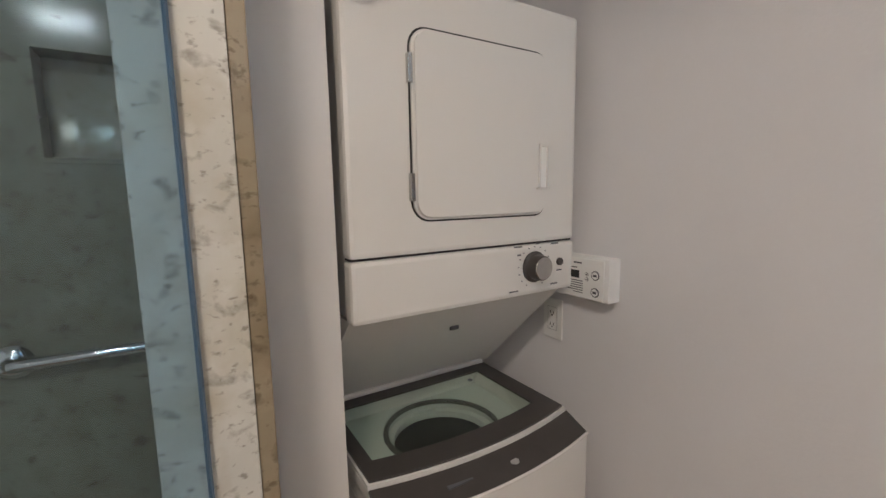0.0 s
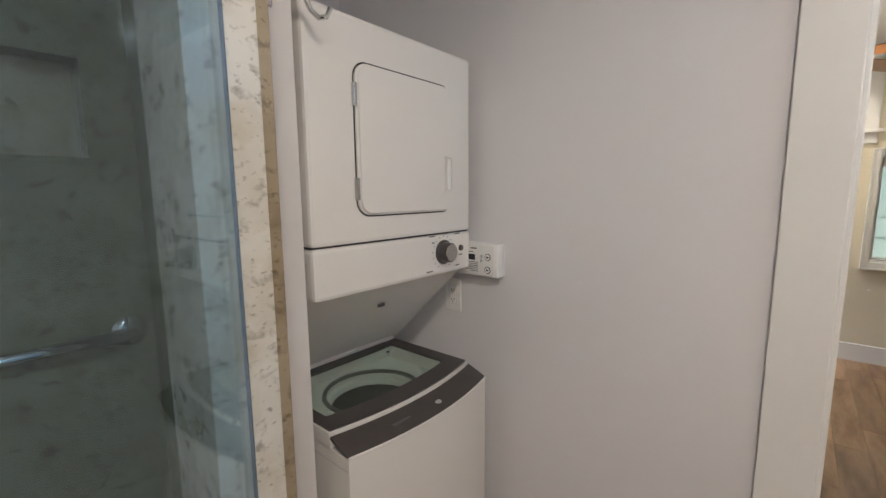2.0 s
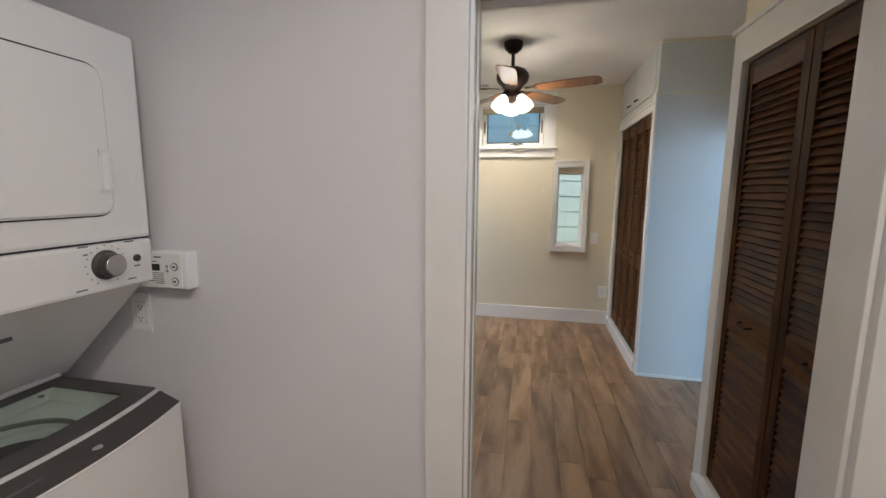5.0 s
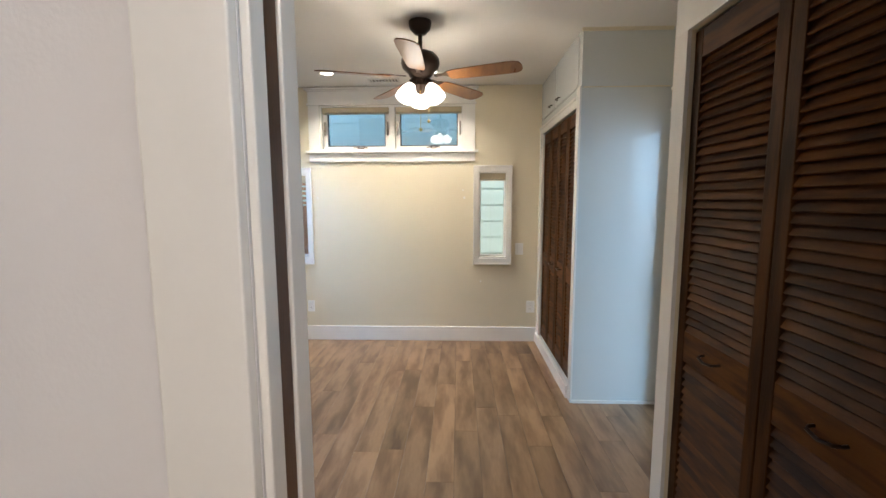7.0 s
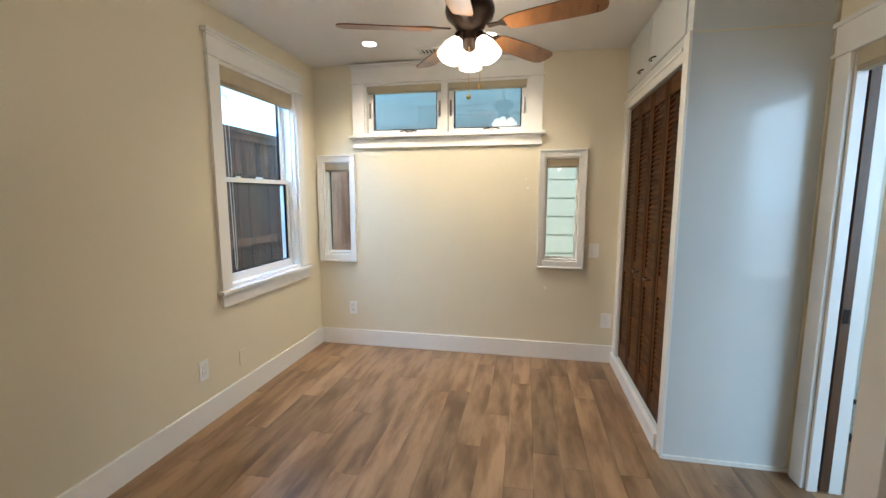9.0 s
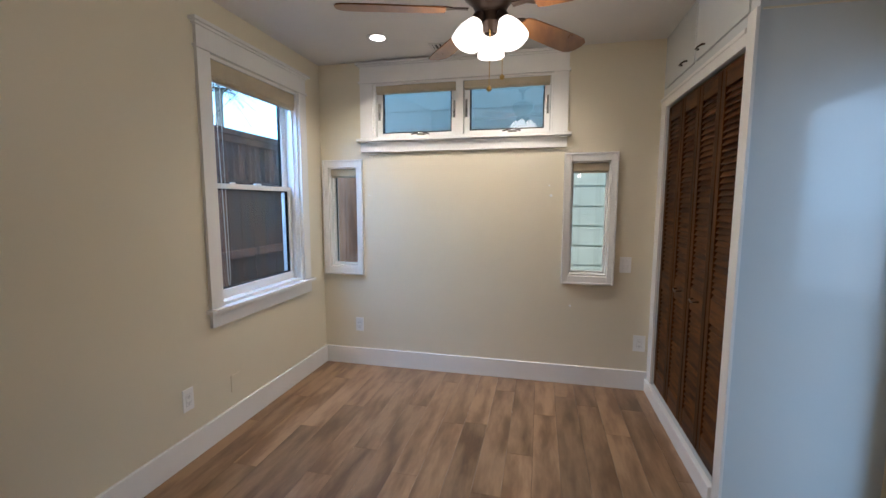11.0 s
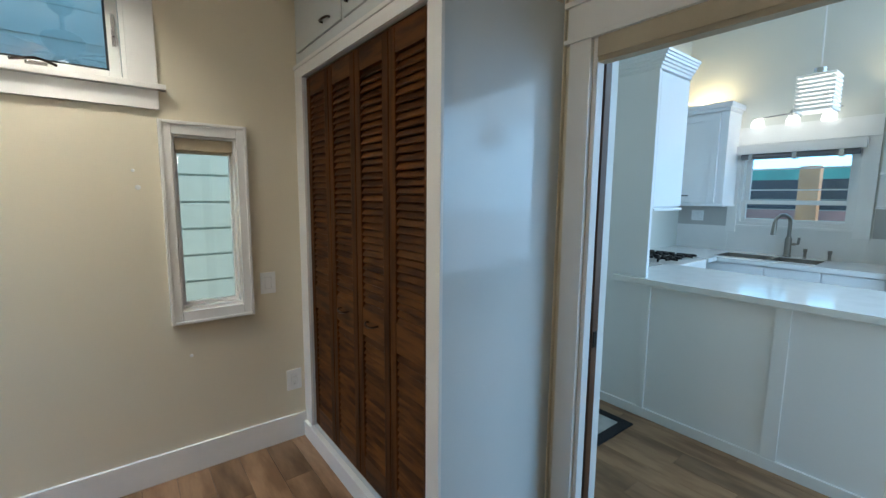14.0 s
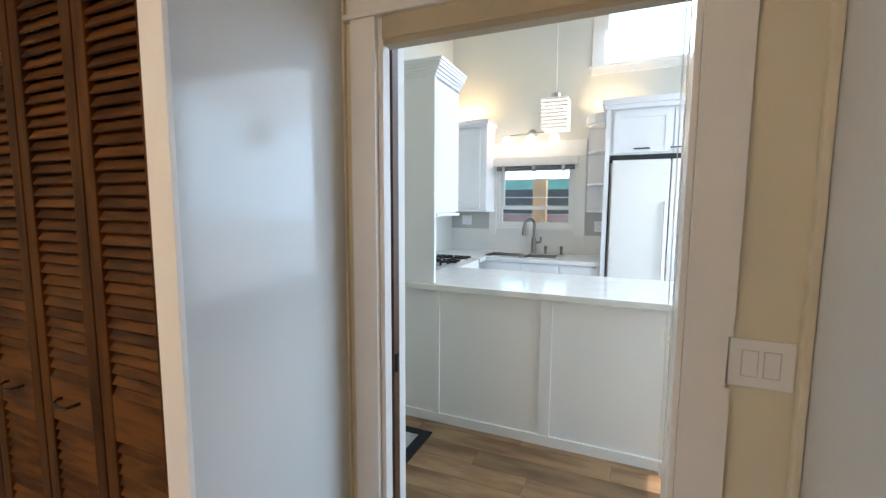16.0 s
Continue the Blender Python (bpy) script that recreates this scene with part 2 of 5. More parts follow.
def box(bm, x0, x1, y0, y1, z0, z1, bevel=0.0):
    x0, x1, y0, y1, z0, z1 = min(x0, x1), max(x0, x1), min(y0, y1), max(y0, y1), min(z0, z1), max(z0, z1)
    r = bmesh.ops.create_cube(bm, size=1.0, matrix=Matrix.Translation(((x0 + x1) / 2, (y0 + y1) / 2, (z0 + z1) / 2)) @ Matrix.Diagonal((x1 - x0, y1 - y0, z1 - z0, 1)))
    if bevel:
        e = list({e for v in r["verts"] for e in v.link_edges})
        bmesh.ops.bevel(bm, geom=e, offset=bevel, segments=2, affect="EDGES", profile=0.6)
    return bm


def boxes(*specs, bevel=0.0):
    bm = bmesh.new()
    for s in specs:
        box(bm, *s, bevel=bevel)
    return bm


def cyl(bm, p, q, r, r2=None, seg=16):
    """A rod or cone from p to q."""
    p, q = Vector(p), Vector(q)
    m = Matrix.Translation((p + q) / 2) @ (q - p).to_track_quat("Z", "Y").to_matrix().to_4x4()
    bmesh.ops.create_cone(bm, cap_ends=True, segments=seg, radius1=r, radius2=r if r2 is None else r2, depth=(q - p).length, matrix=m)
    return bm


def turned(profile, centre=(0, 0, 0), seg=24, bm=None, m=None):
    """A solid of revolution about z from (radius, height) pairs."""
    bm = bm or bmesh.new()
    m = m or Matrix.Translation(centre)
    rings = []
    for r, z in profile:
        rings.append([bm.verts.new(m @ Vector((r * math.cos(2 * math.pi * i / seg), r * math.sin(2 * math.pi * i / seg), z))) for i in range(seg)])
    for a, b in zip(rings, rings[1:]):
        for i in range(seg):
            bm.faces.new((a[i], a[(i + 1) % seg], b[(i + 1) % seg], b[i]))
    bm.faces.new(rings[0][::-1])
    bm.faces.new(rings[-1])
    return bm


def tube(points, r, seg=8, bm=None):
    bm = bm or bmesh.new()
    pts = [Vector(p) for p in points]
    rings = []
    for i, p in enumerate(pts):
        d = (pts[min(i + 1, len(pts) - 1)] - pts[max(i - 1, 0)]).normalized()
        q = d.to_track_quat("Z", "Y")
        rings.append([bm.verts.new(p + q @ Vector((r * math.cos(2 * math.pi * k / seg), r * math.sin(2 * math.pi * k / seg), 0))) for k in range(seg)])
    for a, b in zip(rings, rings[1:]):
        for k in range(seg):
            bm.faces.new((a[k], a[(k + 1) % seg], b[(k + 1) % seg], b[k]))
    bm.faces.new(rings[0][::-1])
    bm.faces.new(rings[-1])
    return bm


def prism(bm, outline, axis, a, b):
    """An outline of pairs pushed along an axis from a to b; the pairs are the other two axes in order."""
    def at(u, v, w):
        return {"x": (w, u, v), "y": (u, w, v), "z": (u, v, w)}[axis]
    va = [bm.verts.new(at(u, v, a)) for u, v in outline]
    vb = [bm.verts.new(at(u, v, b)) for u, v in outline]
    k = len(outline)
    fs = [bm.faces.new(va), bm.faces.new(vb[::-1])] + [bm.faces.new((va[i], vb[i], vb[(i + 1) % k], va[(i + 1) % k])) for i in range(k)]
    bmesh.ops.recalc_face_normals(bm, faces=fs)
    return bm


BASE = {}


def thing(name, base, label, category, group=""):
    e = new(name)
    e.empty_display_size = 0.1
    e.location = base
    BASE[e.name] = Vector(base)
    return tagged(e, label, category, group)


def part(name, bm, mat, parent=None, label="", smooth=False, kind=""):
    """One mesh, from a bmesh in world metres, under a thing or a part."""
    me = bpy.data.meshes.new(name)
    bm.to_mesh(me)
    bm.free()
    me.materials.append(mat)
    if smooth:
        me.shade_smooth()
        me.set_sharp_from_angle(angle=radians(35))
    o = new(name, me)
    if parent is not None:
        base = BASE[parent.name]
        me.transform(Matrix.Translation(-base))
        o.parent = parent
        BASE[o.name] = base
    else:
        BASE[o.name] = Vector((0, 0, 0))
    return tagged(o, label, kind=kind)


def solid(name, bm, mat, label, category="", smooth=False, base=None):
    """A single mesh that is a thing by itself."""
    me = bpy.data.meshes.new(name)
    base = Vector(base or (0, 0, 0))
    bm.to_mesh(me)
    bm.free()
    me.transform(Matrix.Translation(-base))
    me.materials.append(mat)
    if smooth:
        me.shade_smooth()
        me.set_sharp_from_angle(angle=radians(35))
    o = new(name, me)
    o.location = base
    BASE[o.name] = base
    return tagged(o, label, category)


def struct(name, bm, mat, label=""):
    return tagged(part(name, bm, mat), label, kind="structure")


def wall(name, axis, c0, c1, a0, a1, z0, z1, openings, mat, label=""):
    """A wall slab with thickness c0..c1 across its axis, running a0..a1, with rectangular openings (a0, a1, z0, z1)."""
    bm = bmesh.new()
    us = sorted({a0, a1, *[v for o in openings for v in o[:2] if a0 < v < a1]})
    vs = sorted({z0, z1, *[v for o in openings for v in o[2:] if z0 < v < z1]})
    full = [[not any(o[0] - 1e-6 <= (us[i] + us[i + 1]) / 2 <= o[1] + 1e-6 and o[2] <= (vs[j] + vs[j + 1]) / 2 <= o[3] for o in openings) for j in range(len(vs) - 1)] for i in range(len(us) - 1)]

    def P(u, c, v):
        return (c, u, v) if axis == "y" else (u, c, v)

    def quad(*ps):
        bm.faces.new([bm.verts.new(P(*p)) for p in ps])
    for i in range(len(us) - 1):
        for j in range(len(vs) - 1):
            if not full[i][j]:
                continue
            u0, u1, v0, v1 = us[i], us[i + 1], vs[j], vs[j + 1]
            quad((u0, c0, v0), (u1, c0, v0), (u1, c0, v1), (u0, c0, v1))
            quad((u0, c1, v0), (u0, c1, v1), (u1, c1, v1), (u1, c1, v0))
            for di, dj, q in ((-1, 0, ((u0, c0, v0), (u0, c0, v1), (u0, c1, v1), (u0, c1, v0))), (1, 0, ((u1, c0, v0), (u1, c1, v0), (u1, c1, v1), (u1, c0, v1))), (0, -1, ((u0, c0, v0), (u0, c1, v0), (u1, c1, v0), (u1, c0, v0))), (0, 1, ((u0, c0, v1), (u1, c0, v1), (u1, c1, v1), (u0, c1, v1)))):
                a, b = i + di, j + dj
                if not (0 <= a < len(us) - 1 and 0 <= b < len(vs) - 1 and full[a][b]):
                    quad(*q)
    bmesh.ops.remove_doubles(bm, verts=bm.verts, dist=1e-5)
    bmesh.ops.recalc_face_normals(bm, faces=bm.faces)
    return struct(name, bm, mat, label)


# ---- structure ----
WIN_L = (3.583, 4.515, 0.84, 2.362)
WIN_H = (-0.43, 1.07, 2.035, 2.495)
WIN_LW = (1.232, 1.505, 0.905, 1.795)
WIN_RW = (-0.878, -0.583, 0.905, 1.81)
KDOOR = (2.40, 3.345, 0.0, 2.14)
KWIN = (3.055, 3.935, 1.257, 1.975)
KHIGH = (1.95, 2.81, 2.96, 3.8)

wall("wall_far", "y", XF, XF + 0.16, -2.0, YL + 0.16, 0, 2.8, [WIN_H, WIN_LW, WIN_RW], CREAM)
wall("wall_window", "x", YL, YL + 0.16, XW2, XF, 0, 2.8, [WIN_L], CREAM)
wall("wall_kitchen_door", "x", YK - 0.14, YK, XW2, XF, 0, 4.2, [KDOOR], CREAM)
wall("wall_hall", "y", XW, XW2, -2.0, YL + 0.16, 0, 2.8, [(DOORY0, DOORY1, 0, 2.05)], HALLW)
wall("closet_wall_end", "y", XP, XP + 0.03, YK, YC - 0.02, 0, CEIL, [], CLOSETW)
wall("hall_closet_wall_end", "y", 2.10, 2.13, YK, YC - 0.02, 0, CEIL, [], CLOSETW)
wall("closet_wall_front", "x", YC - 0.02, YC, XP, XF, 0, CEIL, [(3.55, 4.76, 0.10, 2.17), (3.56, 4.22, 2.31, 2.66), (4.24, 4.85, 2.31, 2.66)], CLOSETW)
wall("hall_closet_wall_front", "x", YC - 0.02, YC, XW2, 2.13, 0, CEIL, [(1.16, 2.08, 0.08, 2.13)], CREAM)
# Dark sheets added over the closets' back wall, for the shade behind slats.
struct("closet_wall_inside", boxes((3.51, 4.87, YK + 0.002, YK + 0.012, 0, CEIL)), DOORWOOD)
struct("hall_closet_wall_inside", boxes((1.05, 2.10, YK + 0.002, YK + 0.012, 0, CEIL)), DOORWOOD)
struct("ceiling_bedroom", boxes((XW2, XF, YK, YL, CEIL, CEIL + 0.12)), CEILM)
struct("ceiling_bath", boxes((-1.76, XW, -1.36, 1.76, 2.55, 2.67)), CEILM)
struct("ceiling_kitchen", boxes((1.0, 5.0, YN - 0.15, YK - 0.14, 4.2, 4.32)), CEILM)
wall("wall_bath_west", "y", -1.76, -1.6, -1.36, 1.76, 0, 2.8, [], HALLW)
wall("wall_bath_south", "x", -1.36, -1.2, -1.6, XW, 0, 2.8, [(0.34, 0.86, 2.04, 2.48)], HALLW)
wall("wall_kitchen_back", "x", YN - 0.15, YN, 1.0, 5.0, 0, 4.2, [KWIN, KHIGH], KWALL)
wall("wall_kitchen_west", "y", 1.0, 1.15, YN, -2.0, 0, 4.2, [(-4.8, -2.6, 0.1, 2.4)], KWALL)
wall("wall_kitchen_east", "y", 4.5, 4.65, YN, -2.0, 0, 4.2, [], KWALL)

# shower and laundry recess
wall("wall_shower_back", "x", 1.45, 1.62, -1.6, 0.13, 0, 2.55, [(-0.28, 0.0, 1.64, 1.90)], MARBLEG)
# Polished, and paler than the walls: lamp reflections are put into the colour.
struct("wall_shower_niche", boxes((-0.30, 0.02, 1.54, 1.56, 1.62, 1.92)), marble_material("reflection-toned polished niche stone", (0.46, 0.44, 0.36), (0.30, 0.27, 0.18), (0.18, 0.15, 0.1), 0.07))
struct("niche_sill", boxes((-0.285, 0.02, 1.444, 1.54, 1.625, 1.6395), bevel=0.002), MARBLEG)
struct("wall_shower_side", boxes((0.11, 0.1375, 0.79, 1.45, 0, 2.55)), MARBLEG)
struct("wall_laundry_side", boxes((0.0705, 0.227, 0.772, 0.789, 0, 2.55), (0.138, 0.227, 0.789, 1.6, 0, 2.55)), JAMBW)
struct("wall_laundry_back", boxes((0.227, XW, 1.5, 1.62, 0, 2.55)), HALLW)
struct("wall_shower_jamb", boxes((-0.049, 0.0700, 0.6085, 0.7715, 0, 2.55)), MARBLE)
struct("stone_jamb_face", boxes((-0.05, 0.0560, 0.588, 0.608, 0, 2.55), bevel=0.002), MARBLE)
struct("stone_jamb_edge", boxes((0.0565, 0.0785, 0.592, 0.608, 0, 2.55), bevel=0.003), MARBLEB)
struct("shower_curb", boxes((-1.6, -0.065, 0.60, 0.74, 0, 0.10)), MARBLE)

# baseboards and casings
struct("baseboard_far", boxes((XF - 0.018, XF, YC, YL - 0.018, 0, 0.156), bevel=0.003), TRIM)
struct("baseboard_window", boxes((XW2, XF - 0.0, YL - 0.018, YL, 0, 0.156), bevel=0.003), TRIM)
struct("baseboard_closet_end", boxes((XP - 0.012, XP, YK, YC, 0, 0.022)), TRIM)


def cased_door(axis, face, out, a0, a1, z, w, head, t=0.02, notch=None, w1=None):
    """Flat casing round an opening on one face of a wall. out: +1 or -1, the way that the face looks."""
    f0, f1 = sorted((face, face + out * t))

    def B(u0, u1, z0, z1, e=0.0):
        g0, g1 = sorted((face, face + out * (t + e)))
        return (g0, g1, u0, u1, z0, z1) if axis == "y" else (u0, u1, g0, g1, z0, z1)
    struct("trim", boxes(B(a1, a1 + (w1 or w), 0, z), bevel=0.003), TRIM)
    if notch:
        struct("trim", boxes(B(a0 - w, a0, 0, notch[1]), B(a0 - w + notch[0], a0, notch[1], notch[2]), B(a0 - w, a0, notch[2], z)), TRIM, "white casing notched round a switch plate")
    else:
        struct("trim", boxes(B(a0 - w, a0, 0, z), bevel=0.003), TRIM)
    struct("trim", boxes(B(a0 - w, a1 + w, z, z + head), B(a0 - w - 0.012, a1 + w + 0.012, z + head, z + head + 0.02, 0.012), B(a0 - w - 0.012, a1 + w + 0.012, z - 0.018, z, 0.008), bevel=0.002), TRIM)


cased_door("y", XW, -1, DOORY0, DOORY1, 2.05, 0.105, 0.12)
cased_door("y", XW2, 1, DOORY0, DOORY1, 2.05, 0.08, 0.12, 0.012)
cased_door("x", YK, 1, KDOOR[0], KDOOR[1], KDOOR[3], 0.11, 0.12, notch=(0.012, 1.037, 1.173), w1=0.098)
struct("trim", boxes((2.131, 2.152, YK, YK + 0.03, 0, CEIL), bevel=0.006), CREAM)

# ---- windows ----


def pane(bm_args, parent, mat=None):
    o = part("pane", boxes(bm_args), mat or GLASS, parent)
    o.visible_shadow = False
    return o


def flat_casing(name, axis, face, out, a0, a1, z0, z1, w, head, ends=0.03):
    """Craftsman casing of a window: side boards, head board with cap, stool and apron."""
    t = 0.022

    def B(u0, u1, za, zb, e=0.0):
        g0, g1 = sorted((face, face + out * (t + e)))
        return (g0, g1, u0, u1, za, zb) if axis == "y" else (u0, u1, g0, g1, za, zb)
    struct("trim", boxes(B(a0 - w, a0, z0, z1), bevel=0.002), TRIM)
    struct("trim", boxes(B(a1, a1 + w, z0, z1), bevel=0.002), TRIM)
    struct("trim", boxes(B(a0 - w - 0.012, a1 + w + 0.012, z1, z1 + 0.018, 0.01), B(a0 - w, a1 + w, z1 + 0.018, z1 + head), B(a0 - w - 0.012, a1 + w + 0.012, z1 + head, z1 + head + 0.014, 0.01), B(a0 - w - 0.03, a1 + w + 0.03, z1 + head + 0.014, z1 + head + 0.034, 0.028), bevel=0.002), TRIM, "white head casing with a cap")
    struct("window_sill", boxes(B(a0 - w - 0.03, a1 + w + 0.03, z0 - 0.025, z0, 0.03), bevel=0.004), TRIM)
    struct("trim", boxes(B(a0 - w, a1 + w, z0 - 0.115, z0 - 0.0255), bevel=0.002), TRIM)


# window over the side yard, double hung
flat_casing("casing", "x", YL, -1, *WIN_L, 0.10, 0.125)
w1 = tagged(new("window_1"), "white double-hung window with a raised beige blind in a deep white casing", kind="structure")
w1.location = (4.07, YL, 0.84)
BASE[w1.name] = Vector(w1.location)
x0, x1, z0, z1 = WIN_L
part("window_frame", boxes((x0, x0 + 0.02, YL, YL + 0.16, z0, z1), (x1 - 0.02, x1, YL, YL + 0.16, z0, z1), (x0 + 0.02, x1 - 0.02, YL + 0.002, YL + 0.158, z1 - 0.02, z1), (x0 + 0.02, x1 - 0.02, YL + 0.002, YL + 0.18, z0, z0 + 0.02), (x0 + 0.02, x0 + 0.035, YL + 0.03, YL + 0.055, z0 + 0.02, z1 - 0.02), (x1 - 0.035, x1 - 0.02, YL + 0.03, YL + 0.055, z0 + 0.02, z1 - 0.02), (x0 + 0.02, x0 + 0.03, YL + 0.102, YL + 0.138, z0 + 0.02, z1 - 0.02), (x1 - 0.03, x1 - 0.02, YL + 0.102, YL + 0.138, z0 + 0.02, z1 - 0.02), bevel=0.001), TRIM, w1)


def sash(parent, axis, face, t, a0, a1, za, zb, st, rb, rt, mat=TRIM, inner=None, glass=None, tilt=0.0):
    def B(u0, u1, v0, v1, c0=face, c1=face + t):
        return (c0, c1, u0, u1, v0, v1) if axis == "y" else (u0, u1, c0, c1, v0, v1)
    part("sash", boxes(B(a0, a0 + st, za, zb), B(a1 - st, a1, za, zb), B(a0 + st, a1 - st, za, za + rb), B(a0 + st, a1 - st, zb - rt, zb), bevel=0.003), mat, parent, "white sash")
    if inner:
        e = 0.01
        part("gasket", boxes(B(a0 + st, a0 + st + e, za + rb, zb - rt, face + t * 0.3, face + t * 0.8), B(a1 - st - e, a1 - st, za + rb, zb - rt, face + t * 0.3, face + t * 0.8), B(a0 + st, a1 - st, zb - rt - e, zb - rt, face + t * 0.3, face + t * 0.8), B(a0 + st, a1 - st, za + rb, za + rb + e, face + t * 0.3, face + t * 0.8)), inner, parent, "dark glazing edge")
    g = pane(B(a0 + st * 0.9, a1 - st * 0.9, za + rb * 0.9, zb - rt * 0.9, face + t * 0.45, face + t * 0.6), parent, glass)
    if tilt:
        hinge = Vector((face + t * 0.5, 0, zb)) - BASE[parent.name]
        g.data.transform(Matrix.Translation(hinge) @ Matrix.Rotation(radians(-tilt), 4, "Y") @ Matrix.Translation(-hinge))


sash(w1, "x", YL + 0.065, 0.035, x0 + 0.022, x1 - 0.022, z0 + 0.02, 1.61, 0.042, 0.06, 0.035, inner=BLACK)
sash(w1, "x", YL + 0.105, 0.035, x0 + 0.03, x1 - 0.03, 1.575, z1 - 0.02, 0.042, 0.035, 0.045, inner=BLACK)
part("lock", boxes((4.05, 4.11, YL + 0.06, YL + 0.085, 1.61, 1.622), bevel=0.002), PLASTIC, w1)
part("lock", boxes((3.80, 3.84, YL + 0.058, YL + 0.075, 1.61, 1.62), bevel=0.002), PLASTIC, w1)


def rolled_blind(place, axis, c, a0, a1, ztop, h, label, t=0.05):
    def B(u0, u1, v0, v1, k0, k1):
        return (c + k0, c + k1, u0, u1, v0, v1) if axis == "y" else (u0, u1, c + k0, c + k1, v0, v1)
    b = thing("window_blind", place, label, "window blind")
    part("valance", boxes(B(a0, a1, ztop - h * 0.82, ztop, 0.0, t), bevel=0.004), SHADE, b)
    n = 4
    for i in range(n):
        part("fabric_fold", boxes(B(a0 + 0.004, a1 - 0.004, ztop - h + h * 0.18 * i / n, ztop - h + h * 0.18 * (i + 1) / n - 0.001, 0.004, t - 0.002), bevel=0.0008), SHADE, b)
    return b


rolled_blind((4.07, YL + 0.01, 2.2), "x", YL + 0.008, x0 + 0.022, x1 - 0.022, z1 - 0.022, 0.12, "beige fabric blind rolled up at the top of the double-hung window")
cord = thing("blind_cord", (3.68, YL + 0.02, 0.95), "thin white looped cord hanging beside the double-hung window", "blind cord")
part("cord", tube([(3.66, YL + 0.03, 2.2), (3.68, YL + 0.03, 1.5), (3.69, YL + 0.03, 0.97), (3.70, YL + 0.03, 0.95), (3.71, YL + 0.03, 1.0), (3.705, YL + 0.03, 2.2)], 0.0022, 5), TRIM, cord)

# high pair of awning windows
flat_casing("casing", "y", XF, -1, *WIN_H, 0.115, 0.138)
w2 = tagged(new("window_2"), "high white awning window in two sashes with rolled beige blinds and metal cranks", kind="structure")
w2.location = (XF, 0.32, 2.03)
BASE[w2.name] = Vector(w2.location)
a0, a1, z0, z1 = WIN_H
part("window_frame", boxes((XF, XF + 0.15, a0, a0 + 0.018, z0, z1), (XF, XF + 0.15, a1 - 0.018, a1, z0, z1), (XF + 0.001, XF + 0.148, a0 + 0.018, a1 - 0.018, z1 - 0.018, z1), (XF + 0.001, XF + 0.148, a0 + 0.018, a1 - 0.018, z0, z0 + 0.018), (XF - 0.005, XF + 0.145, 0.285, 0.345, z0 + 0.018, z1 - 0.018), bevel=0.001), TRIM, w2)
for s0, s1 in ((a0 + 0.02, 0.283), (0.347, a1 - 0.02)):
    sash(w2, "y", XF + 0.05, 0.04, s0, s1, z0 + 0.018, z1 - 0.018, 0.045, 0.032, 0.03, inner=GAP, glass=SCREENED, tilt=3.2)
    m_ = (s0 + s1) / 2 - 0.05
    crank = part("crank", tube([(XF + 0.02, m_ - 0.07, z0 + 0.03), (XF + 0.0, m_ - 0.03, z0 + 0.042), (XF - 0.01, m_, z0 + 0.045), (XF - 0.02, m_ + 0.05, z0 + 0.03), (XF - 0.02, m_ + 0.075, z0 + 0.026)], 0.006, 6), BRONZE, w2, "dark metal crank handle", smooth=True)
    part("crank_base", boxes((XF + 0.0, XF + 0.035, m_ - 0.04, m_ + 0.03, z0 + 0.018, z0 + 0.035), bevel=0.003), STEEL, w2)
    for yy in (s0 + 0.02, s1 - 0.02):
        part("sash_latch", boxes((XF + 0.03, XF + 0.05, yy - 0.008, yy + 0.008, z0 + 0.16, z0 + 0.30), (XF + 0.015, XF + 0.03, yy - 0.005, yy + 0.005, z0 + 0.20, z0 + 0.23), bevel=0.002), STEEL, w2)
    rolled_blind((XF + 0.02, m_, 2.4), "y", XF + 0.004, s0 + 0.004, s1 - 0.004, z1 - 0.02, 0.062, "beige fabric blind rolled up tight in the high awning window", 0.045)

# narrow fixed windows


